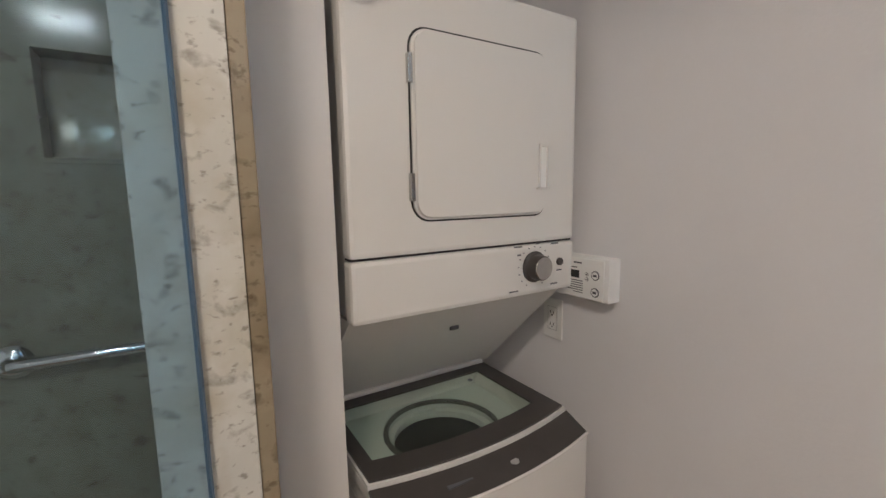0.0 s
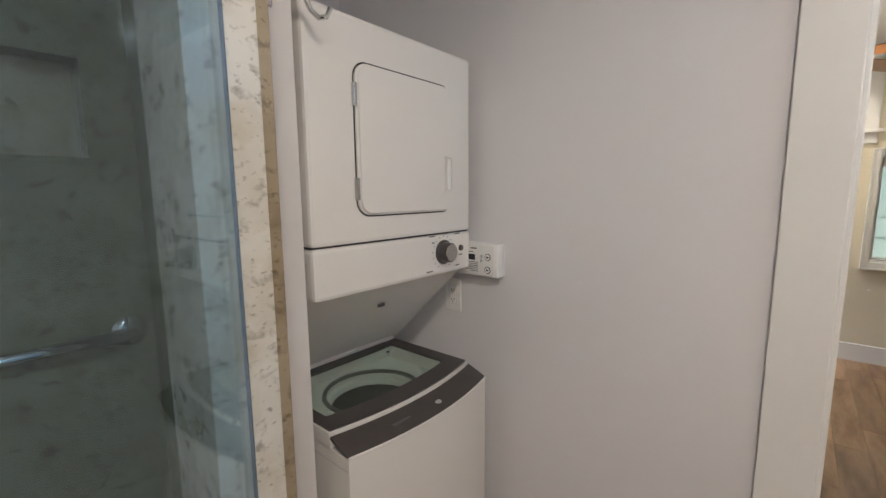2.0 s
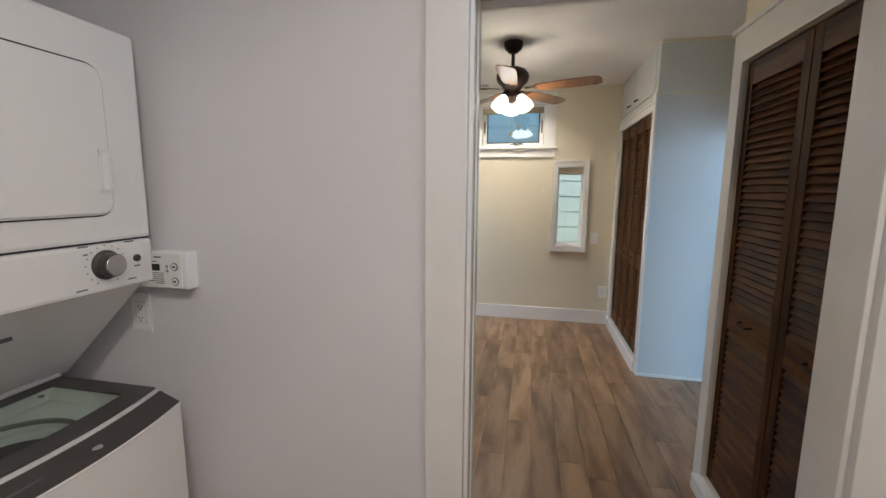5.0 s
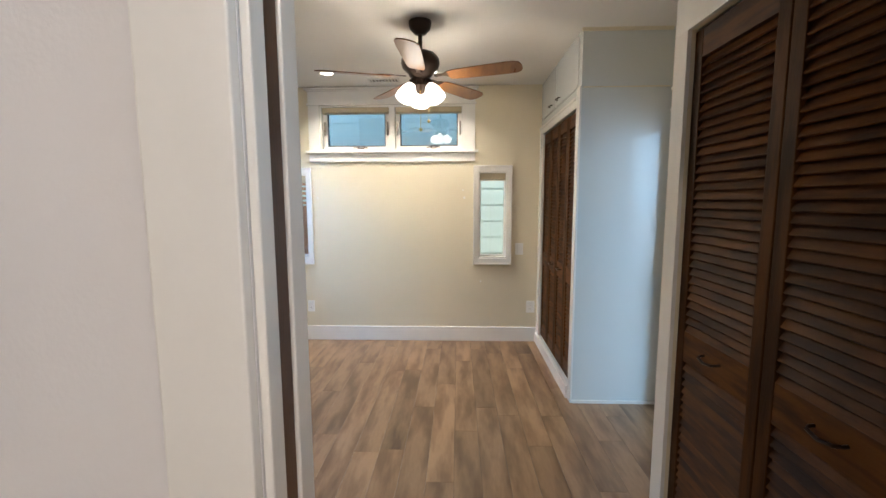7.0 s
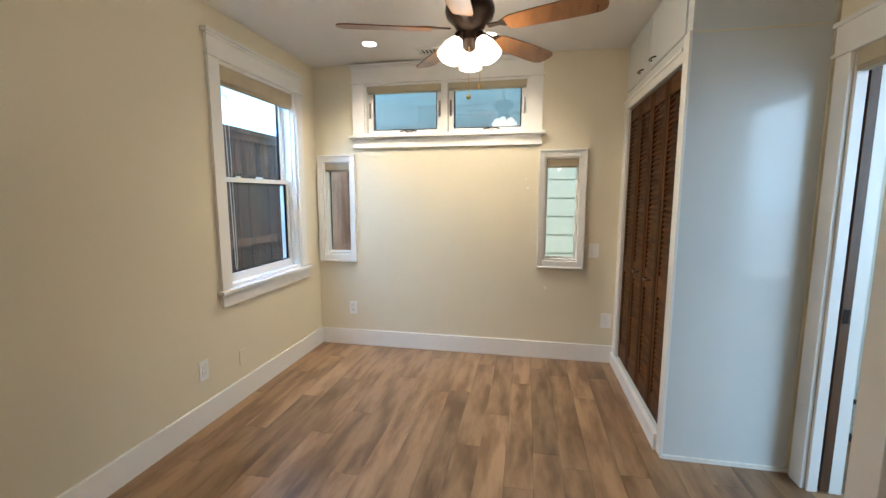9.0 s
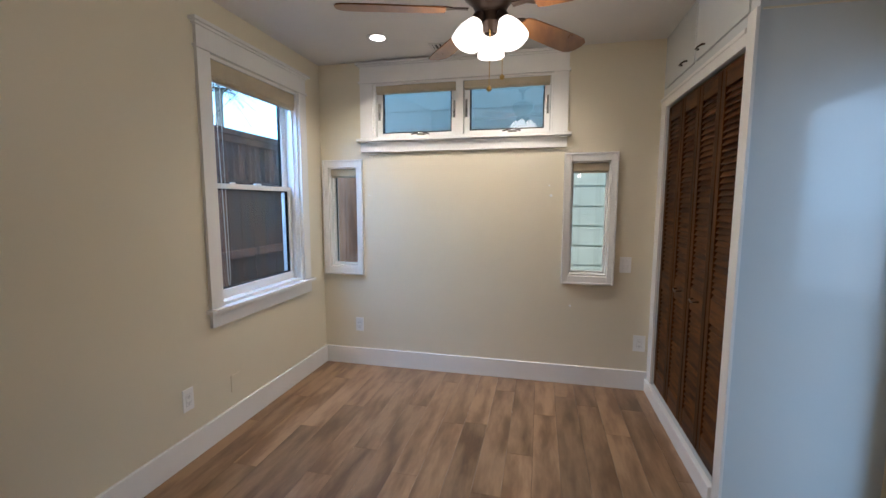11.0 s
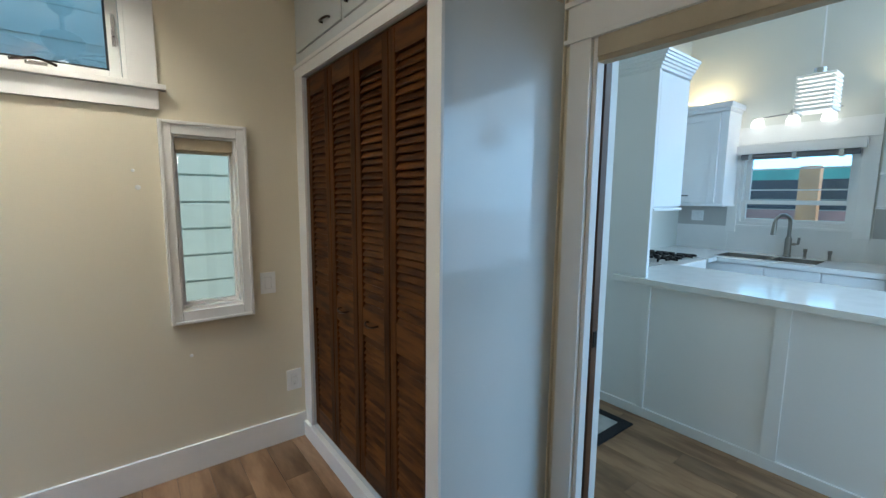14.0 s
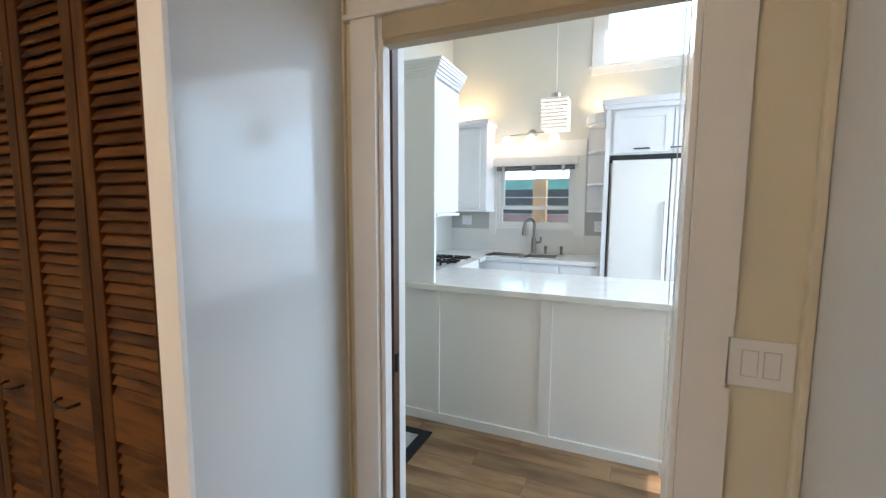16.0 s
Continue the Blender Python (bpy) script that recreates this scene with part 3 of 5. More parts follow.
def narrow_window(name, a0, a1, z0, z1, label):
    w = tagged(new(name), label, kind="structure")
    w.location = (XF, (a0 + a1) / 2, z0)
    BASE[w.name] = Vector(w.location)
    t, tv, f = 0.053, 0.067, XF
    part("window_frame", boxes((f - 0.022, f, a0 - t, a0, z0 - tv, z1 + tv), (f - 0.022, f, a1, a1 + t, z0 - tv, z1 + tv), (f - 0.022, f, a0, a1, z1, z1 + tv), (f - 0.022, f, a0, a1, z0 - tv, z0),
                              (f - 0.032, f - 0.0225, a0 - t, a0 - t + 0.016, z0 - tv, z1 + tv), (f - 0.032, f - 0.0225, a1 + t - 0.016, a1 + t, z0 - tv, z1 + tv), (f - 0.032, f - 0.0225, a0 - t + 0.016, a1 + t - 0.016, z1 + tv - 0.016, z1 + tv), (f - 0.032, f - 0.0225, a0 - t + 0.016, a1 + t - 0.016, z0 - tv, z0 - tv + 0.016), bevel=0.003), TRIM, w, "white moulded window casing")
    part("window_jamb", boxes((f, f + 0.14, a0, a0 + 0.012, z0, z1), (f, f + 0.14, a1 - 0.012, a1, z0, z1), (f, f + 0.138, a0 + 0.012, a1 - 0.012, z1 - 0.012, z1), (f, f + 0.138, a0 + 0.012, a1 - 0.012, z0, z0 + 0.015)), TRIM, w)
    part("sash", boxes((f + 0.05, f + 0.08, a0 + 0.012, a0 + 0.026, z0 + 0.015, z1), (f + 0.05, f + 0.08, a1 - 0.026, a1 - 0.012, z0 + 0.015, z1), (f + 0.051, f + 0.079, a0 + 0.026, a1 - 0.026, z0 + 0.015, z0 + 0.035), bevel=0.002), TRIM, w)
    if a0 > 0:
        part("gasket", boxes((f + 0.07, f + 0.085, a0 + 0.03, a0 + 0.036, z0 + 0.04, z1), (f + 0.07, f + 0.085, a1 - 0.036, a1 - 0.03, z0 + 0.04, z1)), BLACK, w)
    pane((f + 0.06, f + 0.065, a0 + 0.02, a1 - 0.02, z0 + 0.03, z1), w)
    rolled_blind((f + 0.02, (a0 + a1) / 2, z1 - 0.05), "y", f + 0.006, a0 + 0.014, a1 - 0.014, z1 - 0.013, 0.075, "beige fabric blind rolled up in the narrow window", 0.045)


narrow_window("window_3", WIN_LW[0], WIN_LW[1], WIN_LW[2], WIN_LW[3], "narrow white-cased fixed window that looks on a red-brown fence")
narrow_window("window_4", WIN_RW[0], WIN_RW[1], WIN_RW[2], WIN_RW[3], "narrow white-cased fixed window that looks on pale siding")

# ---- closets ----


def slat_mesh(w):
    bm = bmesh.new()
    prism(bm, [(-0.013, 0.0165), (-0.009, 0.0200), (0.013, -0.0165), (0.009, -0.0200)], "x", -w / 2, w / 2)
    me = bpy.data.meshes.new("slat")
    bm.to_mesh(me)
    bm.free()
    me.materials.append(LOUVER)
    return me


def louver_leaf(group, x0, x1, z0, z1, y, rail, slats, label, handle, pitch=0.0317, yaw=0.0):
    """A bifold leaf that looks +y, its face at y."""
    leaf = thing("louvered_door", ((x0 + x1) / 2, y, z0), label, "closet door", group)
    st, t = 0.048, 0.03
    for a, b in ((x0, x0 + st), (x1 - st, x1)):
        part("stile", boxes((a, b, y - t, y, z0, z1), bevel=0.003), STILE, leaf)
    for a, b in ((z0, z0 + 0.12), (rail[0], rail[1]), (z1 - 0.10, z1)):
        part("rail", boxes((x0 + st, x1 - st, y - t, y - 0.001, a, b), bevel=0.002), LOUVER, leaf)
    for a, b in ((z0 + 0.12, rail[0]), (rail[1], z1 - 0.10)):
        n = int(round((b - a) / pitch))
        for i in range(n):
            o = new("slat", slats)
            o.parent = leaf
            o.location = ((0, -t / 2, a - z0 + (i + 0.5) * (b - a) / n))
    if handle:
        xm, zm = (x0 + x1) / 2, (rail[0] + rail[1]) / 2 + 0.01
        part("door_handle", tube([(xm - 0.045, y - 0.002, zm), (xm - 0.045, y + 0.012, zm - 0.001), (xm - 0.036, y + 0.024, zm - 0.004), (xm, y + 0.028, zm - 0.010), (xm + 0.036, y + 0.024, zm - 0.004), (xm + 0.045, y + 0.012, zm - 0.001), (xm + 0.045, y - 0.002, zm)], 0.0048, 8), BRONZE, leaf, "dark bronze arched handle", smooth=True)
    return leaf


S1, S2 = slat_mesh(0.2), slat_mesh(0.358)
W1 = (4.76 - 3.55) / 4
for i in range(4):
    louver_leaf("bedroom closet doors", 3.55 + W1 * i + 0.003, 3.55 + W1 * (i + 1) - 0.003, 0.115, 2.16, YC - 0.012, (0.86, 0.99), S1, "dark walnut-stained louvered bifold door of the bedroom closet" + (" with a bronze handle" if i in (1, 2) else ""), i in (1, 2))
W2 = (2.08 - 1.16) / 2
for i in range(2):
    louver_leaf("hall closet doors", 1.16 + W2 * i + 0.003, 1.16 + W2 * (i + 1) - 0.003, 0.09, 2.12, YC - 0.012, (0.90, 1.02), S2, "dark walnut-stained louvered bifold door of the closet beside the doorway, with a bronze handle", True)

struct("trim", boxes((3.47, 3.5495, YC, YC + 0.0145, 0.0, 2.30), bevel=0.002), TRIM)
struct("trim", boxes((4.76, XF, YC, YC + 0.0135, 0.10, 2.17), bevel=0.002), TRIM)
struct("trim", boxes((3.55, XF, YC, YC + 0.014, 2.17, 2.245), (3.55, XF, YC + 0.014, YC + 0.022, 2.225, 2.245), bevel=0.002), TRIM)
struct("trim", boxes((3.55, XF, YC, YC + 0.03, 0.0, 0.10), bevel=0.003), TRIM)
struct("trim", boxes((2.08, 2.17, YC, YC + 0.016, 0.0, 2.13), bevel=0.002), TRIM)
struct("trim", boxes((1.08, 1.16, YC, YC + 0.016, 0.0, 2.13), bevel=0.002), TRIM)
struct("trim", boxes((1.08, 2.17, YC, YC + 0.016, 2.13, 2.27), (1.08, 2.18, YC, YC + 0.03, 2.27, 2.29), bevel=0.002), TRIM)
struct("trim", boxes((1.16, 2.10, YC, YC + 0.05, 0.0, 0.08), bevel=0.003), TRIM)
struct("trim", boxes((XP - 0.007, XP, YK + 0.001, YK + 0.016, 0, CEIL), (XP - 0.006, XP, YC - 0.60, YC - 0.01, 2.288, 2.296), (XP - 0.014, XP, YC - 0.60, YC + 0.01, CEIL - 0.022, CEIL), bevel=0.001), CREAM)
for i, (a, b) in enumerate(((3.57, 4.215), (4.245, 4.84))):
    d = thing("cabinet_door", ((a + b) / 2, YC, 2.32), "white flush cupboard door with a bronze handle above the louvered closet", "cabinet door", "cupboard doors over the closet")
    part("door_panel", boxes((a, b, YC - 0.014, YC + 0.006, 2.315, 2.655), bevel=0.003), CLOSETW, d)
    hx = (b - 0.09) if i == 0 else (a + 0.17)
    part("door_handle", tube([(hx - 0.045, YC + 0.004, 2.365), (hx - 0.042, YC + 0.02, 2.364), (hx - 0.02, YC + 0.032, 2.36), (hx + 0.02, YC + 0.032, 2.36), (hx + 0.042, YC + 0.02, 2.364), (hx + 0.045, YC + 0.004, 2.365)], 0.0055, 8), BRONZE, d, "dark bronze arched handle", smooth=True)

# pocket doors, slid into their walls
pd = thing("pocket_door", (0.975, DOORY1 + 0.3, 0), "dark brown pocket door slid into the white hall wall", "sliding door")
part("door_leaf", boxes((0.949, 0.988, DOORY1 - 0.008, DOORY1 + 0.001, 0.01, 2.04), bevel=0.002), DOORWOOD, pd)
pk = thing("pocket_door", (KDOOR[1], YK - 0.07, 0), "dark brown pocket door edge in the kitchen doorway, with a black latch", "sliding door")
part("door_leaf", boxes((KDOOR[1] - 0.026, KDOOR[1] - 0.0005, YK - 0.092, YK - 0.052, 0.01, 2.13), bevel=0.001), DOORWOOD, pk)
part("latch", boxes((KDOOR[1] - 0.031, KDOOR[1] - 0.0265, YK - 0.082, YK - 0.058, 0.88, 0.95), bevel=0.001), BLACK, pk, "black latch")
struct("trim", boxes((KDOOR[1] - 0.02, KDOOR[1] - 0.0005, YK - 0.045, YK + 0.0, 0, 2.13), (KDOOR[1] - 0.02, KDOOR[1] - 0.0005, YK - 0.15, YK - 0.095, 0, 2.13), bevel=0.002), TRIM)
struct("trim", boxes((KDOOR[0] + 0.0005, KDOOR[0] + 0.016, YK - 0.14, YK, 0, 2.13), bevel=0.002), TRIM)
struct("trim", boxes((0.908, 0.945, DOORY1 - 0.012, DOORY1 - 0.0005, 0, 2.05), (0.992, 1.043, DOORY1 - 0.012, DOORY1 - 0.0005, 0, 2.05), bevel=0.003), TRIM)
struct("trim", boxes((0.908, 1.043, DOORY0 + 0.0005, DOORY0 + 0.014, 0, 2.05), bevel=0.003), TRIM)
rolled_blind((2.87, YK - 0.03, 2.08), "x", YK - 0.045, KDOOR[0] + 0.02, KDOOR[1] - 0.022, 2.135, 0.105, "beige fabric blind rolled up in the head of the kitchen doorway", 0.055)

# ---- ceiling fan ----
FX, FY = 3.33, -0.12
fan = thing("ceiling_fan", (FX, FY, CEIL), "bronze ceiling fan with five reddish wooden blades, three lit shades", "ceiling fan")
part("canopy", turned([(0.02, -0.085), (0.035, -0.08), (0.066, -0.05), (0.075, -0.02), (0.075, -0.0005)], (FX, FY, CEIL)), BRONZE, fan, smooth=True)
FZ = CEIL - 0.10
part("downrod", cyl(bmesh.new(), (FX, FY, CEIL - 0.26), (FX, FY, CEIL - 0.08), 0.014), BRONZE, fan, smooth=True)
part("motor_housing", turned([(0.045, -0.265), (0.07, -0.25), (0.085, -0.225), (0.118, -0.195), (0.128, -0.165), (0.125, -0.135), (0.10, -0.105), (0.065, -0.09), (0.03, -0.085)], (FX, FY, FZ), 32), BRONZE, fan, smooth=True)
part("light_hub", turned([(0.012, -0.36), (0.028, -0.35), (0.036, -0.325), (0.046, -0.305), (0.040, -0.28), (0.045, -0.265)], (FX, FY, FZ)), BRONZE, fan, smooth=True)
for k in range(5):
    an = radians(34.5 + 72 * k)
    R = Matrix.Translation((FX, FY, FZ - 0.255)) @ Matrix.Rotation(an, 4, "Z")
    bm = bmesh.new()
    prof = [(0.20, 0.045), (0.24, 0.056), (0.40, 0.064), (0.56, 0.069), (0.635, 0.066), (0.665, 0.05), (0.677, 0.02)]
    prism(bm, [(r, w) for r, w in prof] + [(r, -w) for r, w in reversed(prof)], "z", -0.003, 0.003)
    bmesh.ops.transform(bm, matrix=R @ Matrix.Rotation(radians(-12), 4, "X"), verts=bm.verts)
    part("blade", bm, BLADE, fan, "reddish brown wooden blade")
    bm = bmesh.new()
    prism(bm, [(0.10, 0.016), (0.16, 0.012), (0.19, 0.03), (0.26, 0.034), (0.285, 0.012), (0.285, -0.012), (0.26, -0.034), (0.19, -0.03), (0.16, -0.012), (0.10, -0.016)], "z", 0.0035, 0.009)
    bmesh.ops.transform(bm, matrix=R @ Matrix.Rotation(radians(-12), 4, "X"), verts=bm.verts)
    part("blade_bracket", bm, BRONZE, fan)
for k in range(3):
    an = radians(120 * k + 5)
    d = Vector((math.cos(an), math.sin(an), 0))
    top = Vector((FX, FY, FZ - 0.295)) + d * 0.062
    axis_ = (d * 0.55 + Vector((0, 0, -1))).normalized()
    m = Matrix.Translation(top) @ (-axis_).to_track_quat("Z", "Y").to_matrix().to_4x4()
    part("shade", turned([(0.052, -0.135), (0.062, -0.128), (0.060, -0.10), (0.050, -0.06), (0.034, -0.025), (0.024, -0.012)], bm=bmesh.new(), m=m), FROST, fan, "lit frosted glass shade", smooth=True).visible_shadow = False
    part("lamp_holder", turned([(0.026, -0.02), (0.026, 0.012), (0.016, 0.03)], bm=bmesh.new(), m=m), BRONZE, fan, smooth=True)
    bulb("fan_bulb", top + axis_ * 0.09, 5.6, WARM, 0.045)
for dx, dy, ln in ((0.02, -0.052, 0.165), (-0.035, -0.002, 0.23)):
    part("pull_chain", tube([(FX + dx, FY + dy, FZ - 0.345), (FX + dx * 1.2, FY + dy, FZ - 0.36 - ln)], 0.0016, 5), BRASS, fan)
    part("chain_knob", turned([(0.003, -0.012), (0.011, -0.006), (0.012, 0.004), (0.004, 0.012)], (FX + dx * 1.2, FY + dy, FZ - 0.365 - ln), 12), BRASS, fan, "brass pull knob", smooth=True)


def downlight(x, y, z, watts):
    r = thing("recessed_light", (x, y, z), "round white recessed ceiling light, lit", "ceiling light")
    part("trim_ring", turned([(0.055, -0.004), (0.075, -0.007), (0.082, -0.003), (0.082, -0.0005)], (x, y, z), 32), TRIM, r, smooth=True)
    part("lamp_face", turned([(0.054, -0.0055), (0.054, -0.001)], (x, y, z), 32), LAMPFACE, r, "glowing lamp face")
    area("recessed_lamp", (x, y, z - 0.009), (x, y, 0), 0.09, 0.09, watts, (1, 0.86, 0.66)).data.spread = radians(125)


downlight(4.39, 0.83, CEIL, 10)
downlight(4.39, -0.12, CEIL, 10)

vent = thing("ceiling_vent", (4.65, 0.35, CEIL), "white slatted metal ceiling vent", "vent")
part("frame", boxes((4.58, 4.60, 0.2, 0.5, CEIL - 0.008, CEIL - 0.0005), (4.70, 4.72, 0.2, 0.5, CEIL - 0.008, CEIL - 0.0005), (4.60, 4.70, 0.2, 0.22, CEIL - 0.008, CEIL - 0.0005), (4.60, 4.70, 0.48, 0.5, CEIL - 0.008, CEIL - 0.0005)), TRIM, vent)
part("backing", boxes((4.60, 4.70, 0.22, 0.48, CEIL - 0.002, CEIL - 0.0005)), GAP, vent)
for i in range(8):
    y = 0.235 + i * 0.032
    part("slat", boxes((4.60, 4.70, y, y + 0.014, CEIL - 0.007, CEIL - 0.003)), TRIM, vent)

# ---- wall plates ----


def plate(name, label, category, axis, face, out, u, z, w=0.075, h=0.118, kind="outlet", n=1):
    o = thing(name, (face, u, z) if axis == "y" else (u, face, z), label, category)

    def B(u0, u1, z0, z1, k0, k1):
        g0, g1 = sorted((face + out * k0, face + out * k1))
        return (g0, g1, u + u0, u + u1, z + z0, z + z1) if axis == "y" else (u + u0, u + u1, g0, g1, z + z0, z + z1)
    part("cover_plate", boxes(B(-w / 2, w / 2, -h / 2, h / 2, 0, 0.006), bevel=0.002), PLASTIC, o)
    for i in range(n):
        c = (i - (n - 1) / 2) * 0.047
        part("rocker" if kind == "switch" else "socket_face", boxes(B(c - 0.0165, c + 0.0165, -0.033, 0.033, 0.006, 0.0085 if kind == "switch" else 0.0075), bevel=0.001), PLASTIC, o)
        part("groove", boxes(B(c - 0.018, c + 0.018, -0.0345, -0.0335, 0.006, 0.0066), B(c - 0.018, c + 0.018, 0.0335, 0.0345, 0.006, 0.0066), B(c - 0.018, c - 0.017, -0.0335, 0.0335, 0.006, 0.0066), B(c + 0.017, c + 0.018, -0.0335, 0.0335, 0.006, 0.0066)), GREYPAN, o)
        if kind == "outlet":
            part("slot", boxes(*[B(c + s - 0.0012, c + s + 0.0012, zz - 0.004, zz + 0.004, 0.0075, 0.008) for s in (-0.006, 0.006) for zz in (-0.017, 0.019)], *[B(c - 0.002, c + 0.002, zz - 0.002, zz + 0.002, 0.0075, 0.008) for zz in (-0.026, 0.010)]), GAP, o, kind="stuff")
    return o


plate("light_switch", "white rocker switch on the cream wall beside the narrow window", "light switch", "y", XF, -1, -1.015, 1.005, 0.085, 0.125, "switch")
plate("power_outlet", "white outlet on the cream wall near the window corner", "power outlet", "y", XF, -1, 1.235, 0.375, 0.075, 0.125)
plate("power_outlet", "white outlet on the cream wall near the closet", "power outlet", "y", XF, -1, -1.145, 0.38, 0.09, 0.13)
plate("power_outlet", "white outlet low on the window wall", "power outlet", "x", YL, -1, 3.285, 0.365, 0.075, 0.13)
plate("power_outlet", "flat painted-over plate low on the window wall", "power outlet", "x", YL, -1, 3.66, 0.31, 0.07, 0.11, "blank", 0)
for _o in bpy.data.objects:
    if _o.get("label", "").startswith("flat painted-over"):
        _o.children[0].data.materials[0] = CREAM
plate("light_switch", "white double switch let into the kitchen door casing", "light switch", "x", YK, 1, 2.226, 1.105, 0.14, 0.125, "switch", 2)
plate("power_outlet", "white outlet behind the stacked laundry machine", "power outlet", "y", XW, -1, 0.888, 1.165, 0.07, 0.12)

for yy, zz, r in ((-0.42, 1.625, 0.008), (-0.435, 1.545, 0.012), (-0.61, 0.655, 0.009), (1.12, 1.55, 0.006)):
    solid("wall_patch", turned([(r, 0.0), (r * 0.8, 0.0015), (r * 0.3, 0.002)], bm=bmesh.new(), m=Matrix.Translation((XF - 0.0003, yy, zz)) @ Matrix.Rotation(radians(-90), 4, "Y")), PLASTIC, "small white patch of filler on the cream wall", "wall patch", base=(XF, yy, zz))

# ---- stacked washer and dryer ----
DX0, DX1, DYF, WYF = 0.255, 0.862, 0.785, 0.690
WX0, WX1 = 0.258, 0.822
laundry = thing("stacked_washer_dryer", (0.56, 1.1, 0), "white stacked washer and dryer with charcoal trim, glass lid", "washer dryer")
bm = boxes((DX0 + 0.008, DX1 - 0.004, DYF + 0.02, 1.46, 1.285, 1.955), bevel=0.006)
part("dryer_body", bm, ENAMEL, laundry)
part("dryer_front", boxes((DX0, DX1, DYF, DYF + 0.045, 1.4115, 1.955), bevel=0.010), ENAMEL, laundry)
part("control_panel", boxes((DX0, DX1, DYF - 0.002, DYF + 0.045, 1.283, 1.408), bevel=0.01), ENAMEL, laundry)
part("panel_seam", boxes((DX0 + 0.004, DX1 - 0.004, DYF + 0.006, DYF + 0.04, 1.4082, 1.4133)), GAP, laundry)
dx0, dx1, dz0, dz1 = 0.388, 0.758, 1.478, 1.853


def rounded(x0, x1, z0, z1, r, n=6):
    pts = []
    for cx, cz, a in ((x1 - r, z1 - r, 0), (x0 + r, z1 - r, 90), (x0 + r, z0 + r, 180), (x1 - r, z0 + r, 270)):
        pts += [(cx + r * math.cos(radians(a + 90 * i / n)), cz + r * math.sin(radians(a + 90 * i / n))) for i in range(n + 1)]
    return pts


bm = bmesh.new()
prism(bm, rounded(dx0 - 0.001, dx1 + 0.003, dz0 - 0.001, dz1 + 0.002, 0.042), "y", DYF - 0.0008, DYF + 0.001)
part("door_gap", bm, GAP, laundry, "dark seam round the dryer door")
bm = bmesh.new()
prism(bm, rounded(dx0 + 0.003, dx1 - 0.002, dz0 + 0.003, dz1 - 0.003, 0.037), "y", DYF - 0.012, DYF - 0.001)
bmesh.ops.bevel(bm, geom=[e for e in bm.edges if all(abs(v.co.y - (DYF - 0.012)) < 1e-4 for v in e.verts)], offset=0.006, segments=3, affect="EDGES")
ddoor = part("dryer_door", bm, ENAMEL, laundry, "white dryer door", smooth=True)
part("hinge", boxes((dx0 - 0.006, dx0 + 0.004, DYF - 0.012, DYF - 0.0012, 1.745, 1.80), bevel=0.0015), STEEL, ddoor)
part("hinge", boxes((dx0 - 0.006, dx0 + 0.004, DYF - 0.012, DYF - 0.0012, 1.52, 1.575), bevel=0.0015), STEEL, ddoor)
part("door_handle", boxes((0.722, 0.726, DYF - 0.018, DYF - 0.0122, 1.545, 1.645), (0.746, 0.75, DYF - 0.018, DYF - 0.0122, 1.545, 1.645), (0.722, 0.75, DYF - 0.018, DYF - 0.0122, 1.640, 1.646), (0.715, 0.757, DYF - 0.016, DYF - 0.0122, 1.541, 1.545), bevel=0.001), ENAMEL, ddoor)
part("handle_recess", boxes((0.726, 0.746, DYF - 0.0135, DYF - 0.0122, 1.546, 1.64)), PLASTIC, ddoor)
kn = Matrix.Translation((0.722, DYF - 0.002, 1.352)) @ Matrix.Rotation(radians(90), 4, "X")
part("knob", turned([(0.036, 0.0), (0.036, 0.004), (0.031, 0.008), (0.030, 0.03), (0.029, 0.032)], bm=bmesh.new(), m=kn, seg=40), CHARCOAL, laundry, "dark control knob with a silver face", smooth=True)
part("knob_face", turned([(0.0275, 0.0322), (0.0275, 0.0335), (0.026, 0.035)], bm=bmesh.new(), m=kn, seg=40), STEEL, laundry, "silver knob face", smooth=True)
part("knob_collar", turned([(0.0385, 0.0), (0.0385, 0.003), (0.036, 0.0045)], bm=bmesh.new(), m=kn, seg=40), CHARCOAL, laundry, smooth=True)
part("start_button", turned([(0.010, 0.0), (0.010, 0.005), (0.008, 0.007)], bm=bmesh.new(), m=Matrix.Translation((0.808, DYF - 0.002, 1.357)) @ Matrix.Rotation(radians(90), 4, "X")), CHARCOAL, laundry, "dark start button", smooth=True)
marks = []
for k in range(15):
    an = radians(-150 + 300 * k / 14)
    cx, cz = 0.722 + 0.052 * math.sin(an), 1.352 + 0.050 * math.cos(an)
    marks.append((cx - 0.002, cx + 0.002, DYF - 0.0028, DYF - 0.0021, cz - 0.0012, cz + 0.0012))
for cx, cz, w in ((0.668, 1.405, 0.026), (0.79, 1.405, 0.026), (0.655, 1.298, 0.028), (0.79, 1.302, 0.024), (0.733, 1.409, 0.014), (0.808, 1.335, 0.018), (0.672, 1.385, 0.012)):
    marks.append((cx - w / 2, cx + w / 2, DYF - 0.0028, DYF - 0.0021, cz - 0.0018, cz + 0.0018))
part("printed_marks", boxes(*marks), PRINT, laundry, kind="stuff")
# sloping back panel between the machines
bm = bmesh.new()
prism(bm, [(DYF + 0.03, 1.284), (1.46, 1.284), (1.46, 0.94), (1.15, 0.962)], "x", DX0 + 0.004, DX1 - 0.004)
part("back_panel", bm, ENAMEL, laundry, "sloping white panel between dryer and washer")
part("badge", boxes((0.55, 0.575, 0.90, 0.905, 1.19, 1.2)), PRINT, laundry)
# washer
nseg = 14


